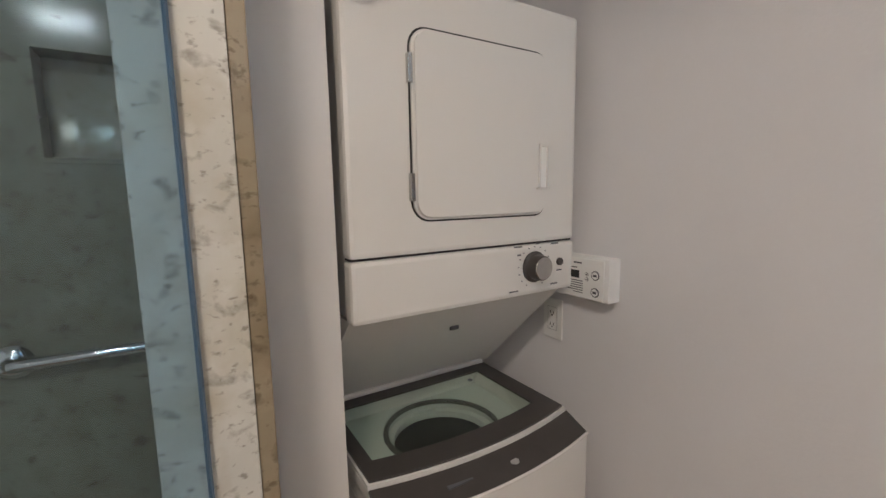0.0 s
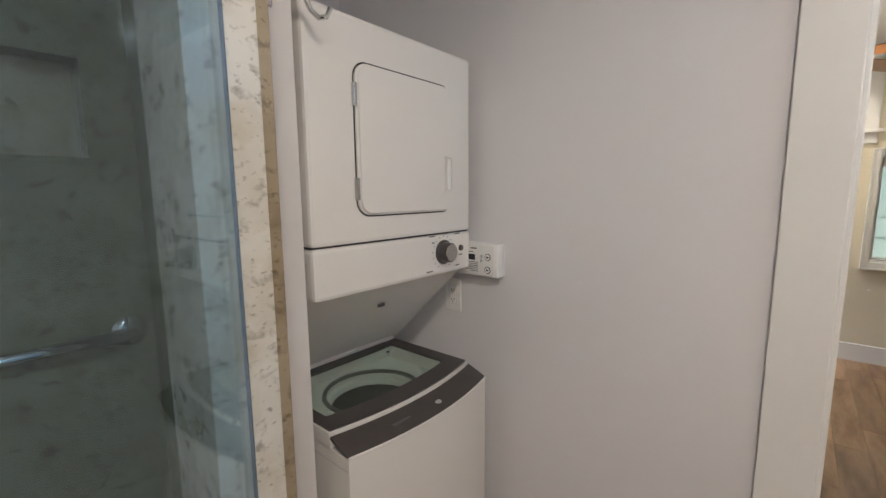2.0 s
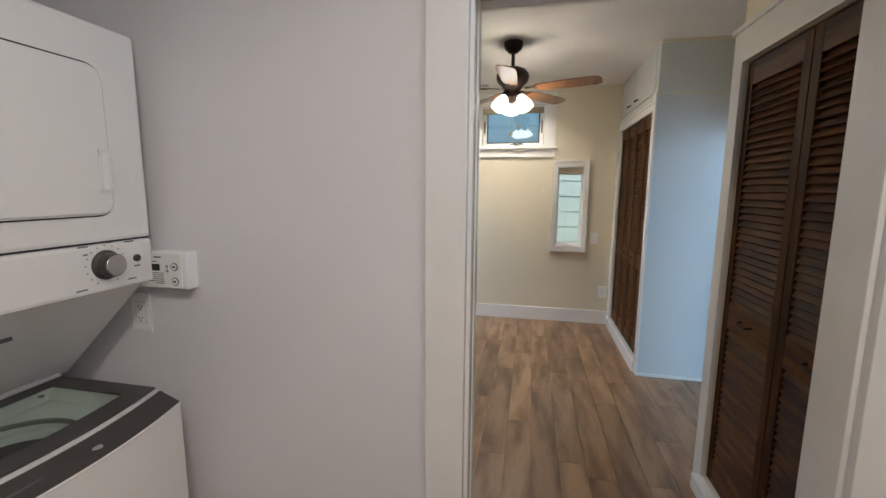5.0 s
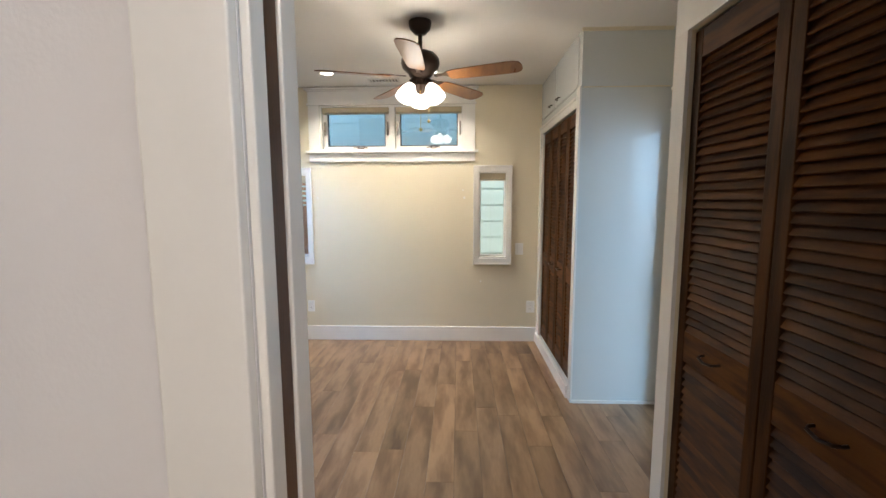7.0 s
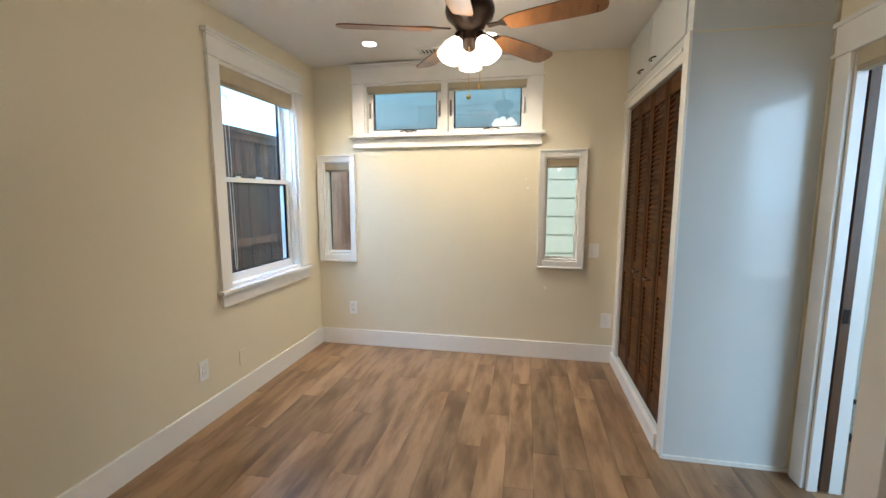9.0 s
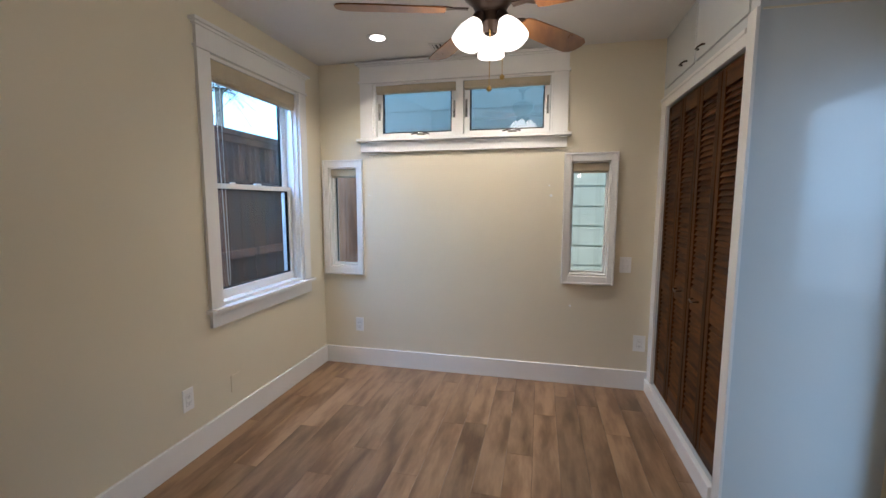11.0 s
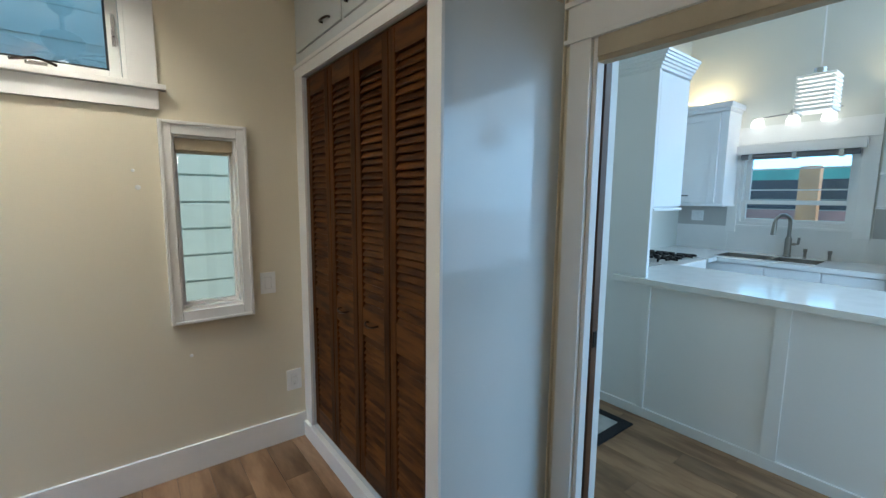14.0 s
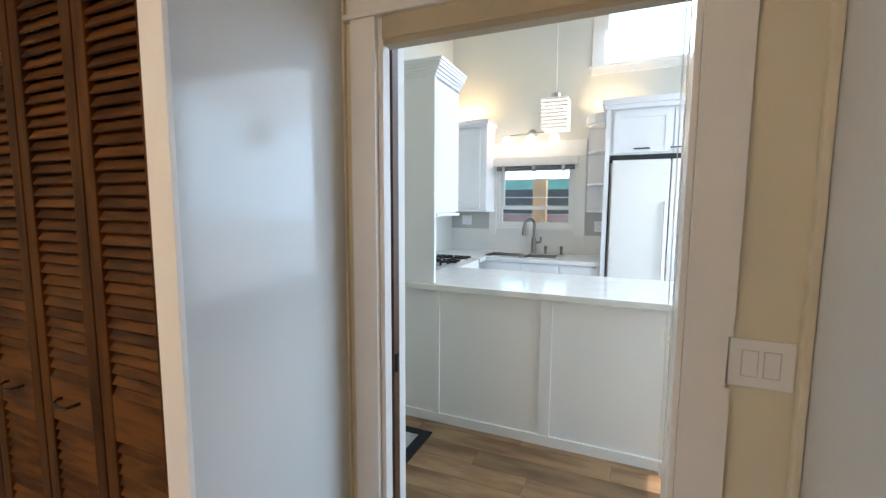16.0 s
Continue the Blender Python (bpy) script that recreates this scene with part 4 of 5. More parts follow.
def bow(x, depth):
    u = (x - (WX0 + WX1) / 2) / ((WX1 - WX0) / 2)
    return depth * (1 - u * u)


def ring(outer, inner, z0, z1):
    """A flat collar between two outlines with as many corners each."""
    bm = bmesh.new()
    vo, vi, vo2, vi2 = [[bm.verts.new((*p, z)) for p in o] for z in (z1, z0) for o in (outer, inner)]
    for i in range(len(vo)):
        j = (i + 1) % len(vo)
        for q in ((vo[i], vo[j], vi[j], vi[i]), (vo2[i], vi2[i], vi2[j], vo2[j]), (vo[i], vo2[i], vo2[j], vo[j]), (vi[i], vi[j], vi2[j], vi2[i])):
            bm.faces.new(q)
    bmesh.ops.recalc_face_normals(bm, faces=bm.faces)
    return bm


BOW, LZ = 0.036, 0.966
xs = [WX0 + 0.004 + (WX1 - WX0 - 0.008) * i / nseg for i in range(nseg + 1)]
ix = [WX0 + 0.040 + (WX1 - WX0 - 0.105) * i / nseg for i in range(nseg + 1)]


def lid_front(x):
    return WYF + 0.074 - bow(x, BOW)


shell = [(x, WYF - bow(x, BOW)) for x in xs] + [(WX1 - 0.004, 1.46), (WX0 + 0.004, 1.46)]
hollow = [(WX0 + 0.025 + (WX1 - WX0 - 0.05) * i / nseg, WYF + 0.035) for i in range(nseg + 1)] + [(WX1 - 0.025, 1.44), (WX0 + 0.025, 1.44)]
part("washer_body", ring(shell, hollow, 0.03, 0.93), ENAMEL, laundry, smooth=True)
part("body_seam", boxes((WX0 + 0.0032, WX0 + 0.0038, WYF + 0.004, 1.45, 0.895, 0.897)), GREYPAN, laundry)
# charcoal band, sloping down to the front
bm = bmesh.new()
top = [((x, WYF - bow(x, BOW) + 0.002, 0.934), (x, lid_front(x) - 0.006, 0.960)) for x in xs]
va = [[bm.verts.new(p) for p in t] for t in top]
vb = [[bm.verts.new((p[0], p[1] + 0.004, p[2] - 0.008)) for p in t] for t in top]
for i in range(nseg):
    bm.faces.new((va[i][0], va[i + 1][0], va[i + 1][1], va[i][1]))
    bm.faces.new((vb[i][0], vb[i][1], vb[i + 1][1], vb[i + 1][0]))
    bm.faces.new((va[i][0], vb[i][0], vb[i + 1][0], va[i + 1][0]))
    bm.faces.new((va[i][1], va[i + 1][1], vb[i + 1][1], vb[i][1]))
for q in (0, nseg):
    bm.faces.new((va[q][0], va[q][1], vb[q][1], vb[q][0]))
bmesh.ops.recalc_face_normals(bm, faces=bm.faces)
part("front_band", bm, CHARCOAL, laundry, "charcoal sloping front band", smooth=True)
part("band_trim", tube([(x, WYF - bow(x, BOW) - 0.0005, 0.931) for x in xs], 0.0035, 8), ENAMEL, laundry, "white rounded front edge", smooth=True)
part("badge", boxes((0.405, 0.465, WYF - 0.002, WYF + 0.010, 0.9445, 0.9475)), PRINT, laundry, "small embossed maker's mark")
part("band_button", turned([(0.011, 0.0), (0.011, 0.002), (0.008, 0.003)], (0.575, WYF - 0.003, 0.9445), 16), GREYPAN, laundry, smooth=True)
# top deck and lid: a charcoal frame round clear glass, the tub below it
deck_in = [(x, lid_front(x) + 0.060) for x in ix] + [(WX1 - 0.065, 1.085), (WX0 + 0.040, 1.085)]
part("washer_deck", ring([(x, lid_front(x) - 0.004) for x in xs] + [(WX1 - 0.004, 1.19), (WX0 + 0.004, 1.19)], deck_in, 0.925, LZ - 0.010), ENAMEL, laundry)
part("back_ledge", boxes((WX0 + 0.004, WX1 - 0.004, 1.122, 1.19, LZ - 0.0095, LZ + 0.012), bevel=0.004), ENAMEL, laundry, "white ledge behind the lid")
glass_line = [(x, lid_front(x) + 0.072) for x in ix] + [(WX1 - 0.065, 1.070), (WX0 + 0.040, 1.070)]
part("lid_edge", ring([(x, lid_front(x)) for x in xs] + [(WX1 - 0.004, 1.118), (WX0 + 0.004, 1.118)], glass_line, LZ - 0.0092, LZ), ENAMEL, laundry, "white edge of the washer lid", smooth=True)
part("lid_frame", ring([(x, lid_front(x) + 0.006) for x in [WX0 + 0.009 + (WX1 - WX0 - 0.018) * i / nseg for i in range(nseg + 1)]] + [(WX1 - 0.009, 1.113), (WX0 + 0.009, 1.113)], glass_line, LZ + 0.0003, LZ + 0.0055), CHARCOAL, laundry, "charcoal frame of the washer lid")
bm = bmesh.new()
prism(bm, glass_line, "z", LZ + 0.001, LZ + 0.004)
part("lid_glass", bm, LIDGLASS, laundry, "greenish clear glass of the washer lid").visible_shadow = False
part("lid_mark", turned([(0.008, 0.0), (0.008, 0.0006)], (0.70, 1.03, LZ + 0.0042), 16), PRINT, laundry)
TUBX, TUBY, TUBR = 0.530, 0.915, 0.148


def circle(r, n):
    return [(TUBX + r * math.cos(2 * math.pi * i / n), TUBY + r * math.sin(2 * math.pi * i / n)) for i in range(n)]


hole = circle(TUBR, 48)
rim = []
for x, y in hole:
    dx, dy = x - TUBX, y - TUBY
    k = min((0.262 / abs(dx)) if abs(dx) > 1e-6 else 99, (0.185 / abs(dy)) if abs(dy) > 1e-6 else 99)
    rim.append((TUBX + dx * k, TUBY + dy * k))
part("tub_cover", ring(rim, hole, 0.905, 0.922), TUBPLASTIC, laundry, "pale plate round the tub opening", smooth=True)
part("tub_seal", tube([(x, y, 0.924) for x, y in circle(TUBR, 40)] + [(TUBX + TUBR, TUBY, 0.924)], 0.007, 8), CHARCOAL, laundry, "dark rubber rim of the tub", smooth=True)
part("balance_ring", ring(circle(0.148, 48), circle(0.128, 48), 0.885, 0.903), TUBPLASTIC, laundry, smooth=True)
part("basket", ring(circle(0.142, 48), circle(0.139, 48), 0.55, 0.884), STEEL, laundry, "steel washing basket", smooth=True)
part("basket_floor", turned([(0.139, 0.0), (0.13, 0.01), (0.04, 0.03), (0.03, 0.05)], (TUBX, TUBY, 0.56), 32), CHARCOAL, laundry, "dark wash plate", smooth=True)
hose = thing("washer_hose", (0.235, 0.72, 0), "pale corrugated hose beside the washer", "hose")
part("hose", tube([(0.225, 0.76, 0.02), (0.225, 0.75, 0.35), (0.226, 0.735, 0.5), (0.232, 0.74, 0.57), (0.236, 0.80, 0.62), (0.236, 0.95, 0.64)], 0.012, 8), PLASTIC, hose, smooth=True)

# ---- control box on the hall wall ----
cb = thing("wall_controller", (XW, 0.757, 1.26), "white wall-mounted heater controller with a small dark display", "wall controller")
part("case", boxes((XW - 0.045, XW, 0.672, 0.842, 1.258, 1.368), bevel=0.004), PLASTIC, cb)
part("front_cover", boxes((XW - 0.050, XW - 0.045, 0.684, 0.84, 1.262, 1.364), bevel=0.001), PLASTIC, cb)
part("display", boxes((XW - 0.0508, XW - 0.0501, 0.757, 0.799, 1.312, 1.332)), GAP, cb, "dark display")
bars = [(XW - 0.0506, XW - 0.0501, 0.745, 0.745 + w, z, z + 0.0022) for z, w in ((1.304, 0.05), (1.298, 0.055), (1.292, 0.05), (1.286, 0.04), (1.280, 0.05), (1.274, 0.03))]
bars += [(XW - 0.0506, XW - 0.0501, 0.765, 0.79, 1.338, 1.3405), (XW - 0.0506, XW - 0.0501, 0.75, 0.775, 1.350, 1.354)]
part("printed_lines", boxes(*bars), PRINT, cb, kind="stuff")
for yy, zz in ((0.733, 1.325), (0.733, 1.312), (0.707, 1.325), (0.707, 1.282)):
    r = 0.012 if yy < 0.72 else 0.005
    rot = Matrix.Translation((XW - 0.05, yy, zz)) @ Matrix.Rotation(radians(-90), 4, "Y")
    part("button", turned([(r, 0.0), (r, 0.0012), (r * 0.8, 0.0018)], bm=bmesh.new(), m=rot), PRINT, cb, smooth=True)
    part("button_cap", turned([(r * 0.8, 0.0012), (r * 0.78, 0.0024)], bm=bmesh.new(), m=rot), PLASTIC, cb)
    part("button_mark", boxes((XW - 0.0529, XW - 0.0524, yy - r * 0.45, yy + r * 0.45, zz - r * 0.25, zz + r * 0.25)), PRINT, cb)

# ---- shower ----
gd = thing("shower_door", (-0.03, 0.595, 0.1), "frameless greenish glass shower door standing ajar against the stone jamb", "shower door")
gm = Matrix.Translation((0.0005, 0.580, 0)) @ Matrix.Rotation(radians(226), 4, "Z")
bm = boxes((0.004, 0.64, -0.003, 0.003, 0.12, 2.35))
bmesh.ops.transform(bm, matrix=gm, verts=bm.verts)
sg = part("pane", bm, SHOWERGLASS, gd, "greenish clear glass")
sg.visible_shadow = False
bm = boxes((0.0, 0.0038, -0.0026, 0.0026, 0.12, 2.35))
bmesh.ops.transform(bm, matrix=gm, verts=bm.verts)
part("glass_edge", bm, GLASSEDGE, gd, "blue-green polished glass edge")
bar = thing("grab_bar", (-0.17, 1.41, 1.14), "polished chrome grab bar on the stone shower wall", "grab bar")
part("bar", tube([(-0.39, 1.448, 1.14), (-0.39, 1.42, 1.14), (-0.38, 1.405, 1.14), (-0.36, 1.40, 1.14), (0.015, 1.40, 1.135), (0.035, 1.405, 1.135), (0.045, 1.42, 1.135), (0.045, 1.448, 1.135)], 0.017, 12), CHROME, bar, smooth=True)
for xx in (-0.39, 0.045):
    part("flange", turned([(0.043, 0.0), (0.043, 0.006), (0.035, 0.014), (0.018, 0.018)], bm=bmesh.new(), m=Matrix.Translation((xx, 1.4495, 1.137)) @ Matrix.Rotation(radians(90), 4, "X")), CHROME, bar, smooth=True)
hk = thing("robe_hook", (0.165, 0.772, 1.92), "polished chrome robe hook on the white jamb beside the dryer", "hook")
part("hook", tube([(0.17, 0.772, 1.975), (0.18, 0.755, 1.97), (0.21, 0.742, 1.955), (0.238, 0.738, 1.93), (0.250, 0.737, 1.908), (0.268, 0.736, 1.898), (0.286, 0.735, 1.905), (0.296, 0.734, 1.925)], 0.0055, 10), CHROME, hk, smooth=True)
part("hook_plate", boxes((0.152, 0.184, 0.766, 0.7718, 1.90, 2.0), bevel=0.003), CHROME, hk)
part("screw", turned([(0.005, 0.0), (0.004, 0.002)], bm=bmesh.new(), m=Matrix.Translation((0.168, 0.766, 1.908)) @ Matrix.Rotation(radians(90), 4, "X"), seg=12), STEEL, hk)
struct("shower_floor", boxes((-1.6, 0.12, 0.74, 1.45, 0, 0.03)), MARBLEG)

vl = thing("vanity_light_bar", (-0.48, -1.2, 2.05), "bar light with three lit shades on the white bathroom wall", "wall light")
part("backplate", boxes((-0.80, -0.16, -1.1995, -1.18, 2.06, 2.11), bevel=0.003), STEEL, vl)
for xx in (-0.65, -0.45, -0.25):
    part("shade", turned([(0.032, -0.05), (0.045, -0.045), (0.042, 0.02), (0.03, 0.04)], (xx, -1.12, 2.05)), BATHLAMP, vl, "lit frosted glass shade", smooth=True)
    part("arm", cyl(bmesh.new(), (xx, -1.18, 2.085), (xx, -1.12, 2.095), 0.008), STEEL, vl)

# ---- kitchen ----
struct("peninsula_face", boxes((1.9, 3.70, YQ - 0.03, YQ, 0, KT - 0.04)), KWHITE, "white panelled back of the peninsula")
for a, b in ((3.68, 3.725), (2.93, 3.0), (2.2, 2.27)):
    struct("trim", boxes((a, b, YQ, YQ + 0.014, 0.065, KT - 0.04), bevel=0.001), KWHITE)
struct("baseboard_peninsula", boxes((1.9, 4.5, YQ, YQ + 0.016, 0, 0.065), bevel=0.002), KWHITE)
pt = thing("peninsula_worktop", (3.0, -3.5, KT), "white glossy quartz worktop on the peninsula", "worktop")
part("slab", boxes((1.85, 3.94, -3.93, YQ + 0.045, KT - 0.04, KT), bevel=0.003), QUARTZ, pt)
part("front_edge", boxes((1.852, 3.938, YQ + 0.0452, YQ + 0.0475, KT - 0.036, KT - 0.004), bevel=0.001), QUARTZ, pt)
pc = thing("base_cabinet", (2.9, -3.5, 0), "white base cabinet under the peninsula worktop", "kitchen cabinet")
part("body", boxes((1.9, 3.72, -3.88, YQ - 0.031, 0, KT - 0.041)), KWHITE, pc)
plate("power_outlet", "white outlet on the white peninsula back", "power outlet", "x", YQ, 1, 2.305, 0.785, 0.075, 0.12)

tall = thing("tall_cabinet", (3.9, -3.4, 0), "tall white end panel with a crown-moulded wall cabinet above the range", "kitchen cabinet")
part("end_panel", boxes((3.725, 4.5, YQ - 0.03, YQ, 0.0, 2.34), bevel=0.002), KWHITE, tall)
part("wall_cabinet_body", boxes((3.745, 4.5, -3.60, YQ - 0.03, 1.45, 2.34)), KWHITE, tall)
part("cabinet_door", boxes((3.725, 3.7445, -3.60, YQ - 0.032, 1.46, 2.33), bevel=0.002), KWHITE, tall)
bm = bmesh.new()
for e, za, zb in ((0.010, 2.3405, 2.362), (0.020, 2.362, 2.380), (0.034, 2.380, 2.398), (0.046, 2.398, 2.416), (0.054, 2.416, 2.432), (0.064, 2.432, 2.450)):
    box(bm, 3.725 - e, 4.499, -3.60, YQ + e * 0.6, za, zb, bevel=0.003)
part("crown_moulding", bm, KWHITE, tall, "stepped white crown moulding")
part("light_rail", boxes((3.715, 4.5, -3.60, YQ - 0.03, 1.43, 1.449), bevel=0.002), KWHITE, tall)

rng = thing("range", (4.2, -4.2, 0), "white range with black cast-iron grates", "cooker")
part("body", boxes((3.87, 4.49, -4.56, -3.94, 0.0, KT - 0.01), bevel=0.004), ENAMEL, rng)
for j in range(2):
    for i in range(3):
        y = -4.05 - j * 0.30 - 0.0
        part("grate", boxes((3.92 + i * 0.19, 4.09 + i * 0.19, y - 0.008, y + 0.008, KT + 0.015, KT + 0.035), (3.92 + i * 0.19, 4.09 + i * 0.19, y - 0.12, y - 0.104, KT + 0.015, KT + 0.035), (3.97 + i * 0.19, 3.985 + i * 0.19, y - 0.17, y + 0.05, KT + 0.01, KT + 0.03), (4.04 + i * 0.19, 4.055 + i * 0.19, y - 0.17, y + 0.05, KT + 0.01, KT + 0.03), (3.97 + i * 0.19, 3.985 + i * 0.19, y - 0.17, y - 0.155, KT - 0.009, KT + 0.03), (4.04 + i * 0.19, 4.055 + i * 0.19, y + 0.035, y + 0.05, KT - 0.009, KT + 0.03), bevel=0.002), STOVE, rng, "black cast-iron grate")

YF = YN + 0.63                                    # front of the back run
bc = thing("base_cabinet", (3.4, YN, 0), "white base cabinets with black handles under the sink", "kitchen cabinet", "kitchen base cabinets")
part("body", boxes((2.74, 4.05, YN + 0.002, YF - 0.03, 0.0, KT - 0.041)), KWHITE, bc)
for a, b in ((3.50, 4.02), (3.12, 3.49), (2.76, 3.11)):
    part("drawer_front", boxes((a, b, YF - 0.0295, YF - 0.01, 0.745, KT - 0.05), bevel=0.002), KWHITE, bc)
    part("door_panel", boxes((a, b, YF - 0.0295, YF - 0.01, 0.1, 0.735), bevel=0.002), KWHITE, bc)
    part("handle", tube([((a + b) / 2 - 0.06, YF - 0.01, 0.84), ((a + b) / 2 - 0.06, YF + 0.015, 0.84), ((a + b) / 2 + 0.06, YF + 0.015, 0.84), ((a + b) / 2 + 0.06, YF - 0.01, 0.84)], 0.006, 6), BLACK, bc, "black bar handle")
dw = thing("dishwasher", (4.3, YN, 0), "white dishwasher with a dark seam below the worktop", "dishwasher")
part("body", boxes((4.06, 4.49, YN + 0.002, YF - 0.005, 0.08, KT - 0.055), bevel=0.003), ENAMEL, dw)
part("seam", boxes((4.055, 4.49, YN + 0.002, YF - 0.012, KT - 0.0545, KT - 0.0405)), GAP, dw)
kt2 = thing("sink_worktop", (3.5, YN, KT), "white quartz worktop along the kitchen window wall", "worktop")
SX0, SX1, SY0, SY1 = 3.18, 3.94, YN + 0.13, YN + 0.53
part("slab", boxes((2.72, 4.5, YN + 0.001, SY0, KT - 0.04, KT), (2.72, 4.5, SY1, YF + 0.01, KT - 0.04, KT), (2.72, SX0, SY0, SY1, KT - 0.04, KT), (SX1, 4.5, SY0, SY1, KT - 0.04, KT)), QUARTZ, kt2)
part("slab_return", boxes((3.86, 4.5, -4.76, -4.57, KT - 0.04, KT)), QUARTZ, kt2)
snk = thing("sink", (3.5, YN + 0.3, KT), "stainless steel double-bowl sink set into the worktop", "sink")
for a, b in ((SX0 + 0.002, 3.52), (3.545, SX1 - 0.002)):
    part("bowl", boxes((a, b, SY0 + 0.002, SY1 - 0.002, KT - 0.2, KT - 0.19), (a, a + 0.006, SY0 + 0.002, SY1 - 0.002, KT - 0.2, KT - 0.004), (b - 0.006, b, SY0 + 0.002, SY1 - 0.002, KT - 0.2, KT - 0.004), (a, b, SY0 + 0.002, SY0 + 0.008, KT - 0.2, KT - 0.004), (a, b, SY1 - 0.008, SY1 - 0.002, KT - 0.2, KT - 0.004)), NICKEL, snk, "brushed steel bowl")
part("bowl_divider", boxes((3.519, 3.546, SY0 + 0.002, SY1 - 0.002, KT - 0.03, KT - 0.008), bevel=0.002), NICKEL, snk)
fx, fy = 3.47, YN + 0.09
fc = thing("faucet", (fx, fy, KT), "brushed steel pull-down kitchen faucet with a high arc", "faucet")
part("column", turned([(0.034, 0.0), (0.034, 0.012), (0.027, 0.02), (0.027, 0.17), (0.019, 0.19)], (fx, fy, KT)), NICKEL, fc, smooth=True)
arc = [(fx, fy, KT + 0.17), (fx, fy, KT + 0.32)] + [(fx + 0.035 * (1 - math.cos(a)), fy + 0.09 * (1 - math.cos(a)) / 1.0, KT + 0.32 + 0.075 * math.sin(a)) for a in [math.pi * i / 10 for i in range(1, 11)]]
part("spout", tube(arc, 0.016, 10), NICKEL, fc, smooth=True)
part("spray_head", cyl(bmesh.new(), (fx + 0.07, fy + 0.18, KT + 0.33), (fx + 0.075, fy + 0.185, KT + 0.21), 0.018, 0.025), NICKEL, fc, smooth=True)
part("lever", tube([(fx - 0.02, fy, KT + 0.12), (fx - 0.05, fy, KT + 0.125), (fx - 0.075, fy + 0.01, KT + 0.13), (fx - 0.078, fy + 0.01, KT + 0.19)], 0.012, 8), NICKEL, fc, smooth=True)
for xx in (3.34, 3.17):
    sd = thing("soap_dispenser", (xx, fy, KT), "small brushed steel dispenser beside the sink", "soap dispenser")
    part("post", turned([(0.018, 0.0), (0.018, 0.008), (0.012, 0.012), (0.012, 0.055), (0.016, 0.06), (0.016, 0.085), (0.012, 0.09)], (xx, fy, KT), 16), NICKEL, sd, smooth=True)

# splashback, window, shelves, light bar
struct("splashback", boxes((2.95, 4.0, YN, YN + 0.012, KT, 1.235), (2.74, 2.9495, YN, YN + 0.012, KT, 1.19), (4.0005, 4.5, YN, YN + 0.012, KT, 1.235)), SPLASH)
struct("splashback_band", boxes((4.0005, 4.5, YN, YN + 0.010, 1.2355, 1.46), (2.74, 2.93, YN, YN + 0.010, 1.1905, 1.46)), SPLASH2)
plate("power_outlet", "white outlet on the taupe splashback band by the wall cabinet", "power outlet", "x", YN + 0.010, 1, 4.30, 1.335, 0.12, 0.11, "switch", 2)
plate("power_outlet", "white outlet on the taupe splashback band by the shelves", "power outlet", "x", YN + 0.010, 1, 2.80, 1.29, 0.085, 0.11)
kw = tagged(new("window_5"), "white double-hung kitchen window over the sink with a rolled grey blind", kind="structure")
kw.location = (3.5, YN, 1.27)
BASE[kw.name] = Vector(kw.location)
x0, x1, z0, z1 = KWIN
part("window_casing", boxes((x0 - 0.11, x0, YN, YN + 0.02, 1.18, 2.05), (x1, x1 + 0.085, YN, YN + 0.02, 1.18, 2.05), (x0, x1, YN, YN + 0.02, z1, 2.05), (x0 - 0.11, x1 + 0.085, YN, YN + 0.03, 2.05, 2.22), (x0, x1, YN, YN + 0.02, 1.235, z0), bevel=0.002), TRIM, kw)
part("window_frame", boxes((x0, x0 + 0.03, YN - 0.13, YN, z0, z1), (x1 - 0.03, x1, YN - 0.13, YN, z0, z1), (x0 + 0.03, x1 - 0.03, YN - 0.13, YN, z1 - 0.03, z1), (x0 + 0.03, x1 - 0.03, YN - 0.13, YN, z0, z0 + 0.03)), TRIM, kw)
for c, za, zb, st in ((YN - 0.06, z0 + 0.03, 1.50, 0.035), (YN - 0.10, 1.47, z1 - 0.03, 0.045)):
    part("sash", boxes((x0 + 0.03, x0 + 0.03 + st, c, c + 0.035, za, zb), (x1 - 0.03 - st, x1 - 0.03, c, c + 0.035, za, zb), (x0 + 0.03 + st, x1 - 0.03 - st, c, c + 0.035, za, za + 0.035), (x0 + 0.03 + st, x1 - 0.03 - st, c, c + 0.035, zb - 0.035, zb), bevel=0.002), TRIM, kw, "white sash")
    pane((x0 + 0.05, x1 - 0.05, c + 0.015, c + 0.019, za + 0.02, zb - 0.02), kw)
part("insect_screen_bar", boxes((x0 + 0.06, x1 - 0.06, YN - 0.085, YN - 0.07, 1.80, 1.815), (x0 + 0.06, x1 - 0.06, YN - 0.085, YN - 0.07, 1.60, 1.61)), TRIM, kw)
kb = thing("window_blind", (3.5, YN + 0.02, 1.95), "pale grey blind rolled up over the kitchen sink with three clips", "window blind")
part("valance", boxes((x0 - 0.03, x1 + 0.03, YN + 0.021, YN + 0.075, 1.955, 2.04), bevel=0.003), SPLASH, kb, "pale blind box")
part("roll", cyl(bmesh.new(), (x0 + 0.01, YN + 0.045, 1.93), (x1 - 0.01, YN + 0.045, 1.93), 0.026), SLATE, kb, smooth=True)
for xx in (3.18, 3.50, 3.84):
    part("clip", boxes((xx - 0.018, xx + 0.018, YN + 0.02, YN + 0.08, 1.89, 1.955), bevel=0.003), STEEL, kb, "metal clip")
lb = thing("vanity_light_bar", (3.53, YN + 0.05, 2.27), "brushed metal bar light with three lit shades above kitchen window", "wall light")
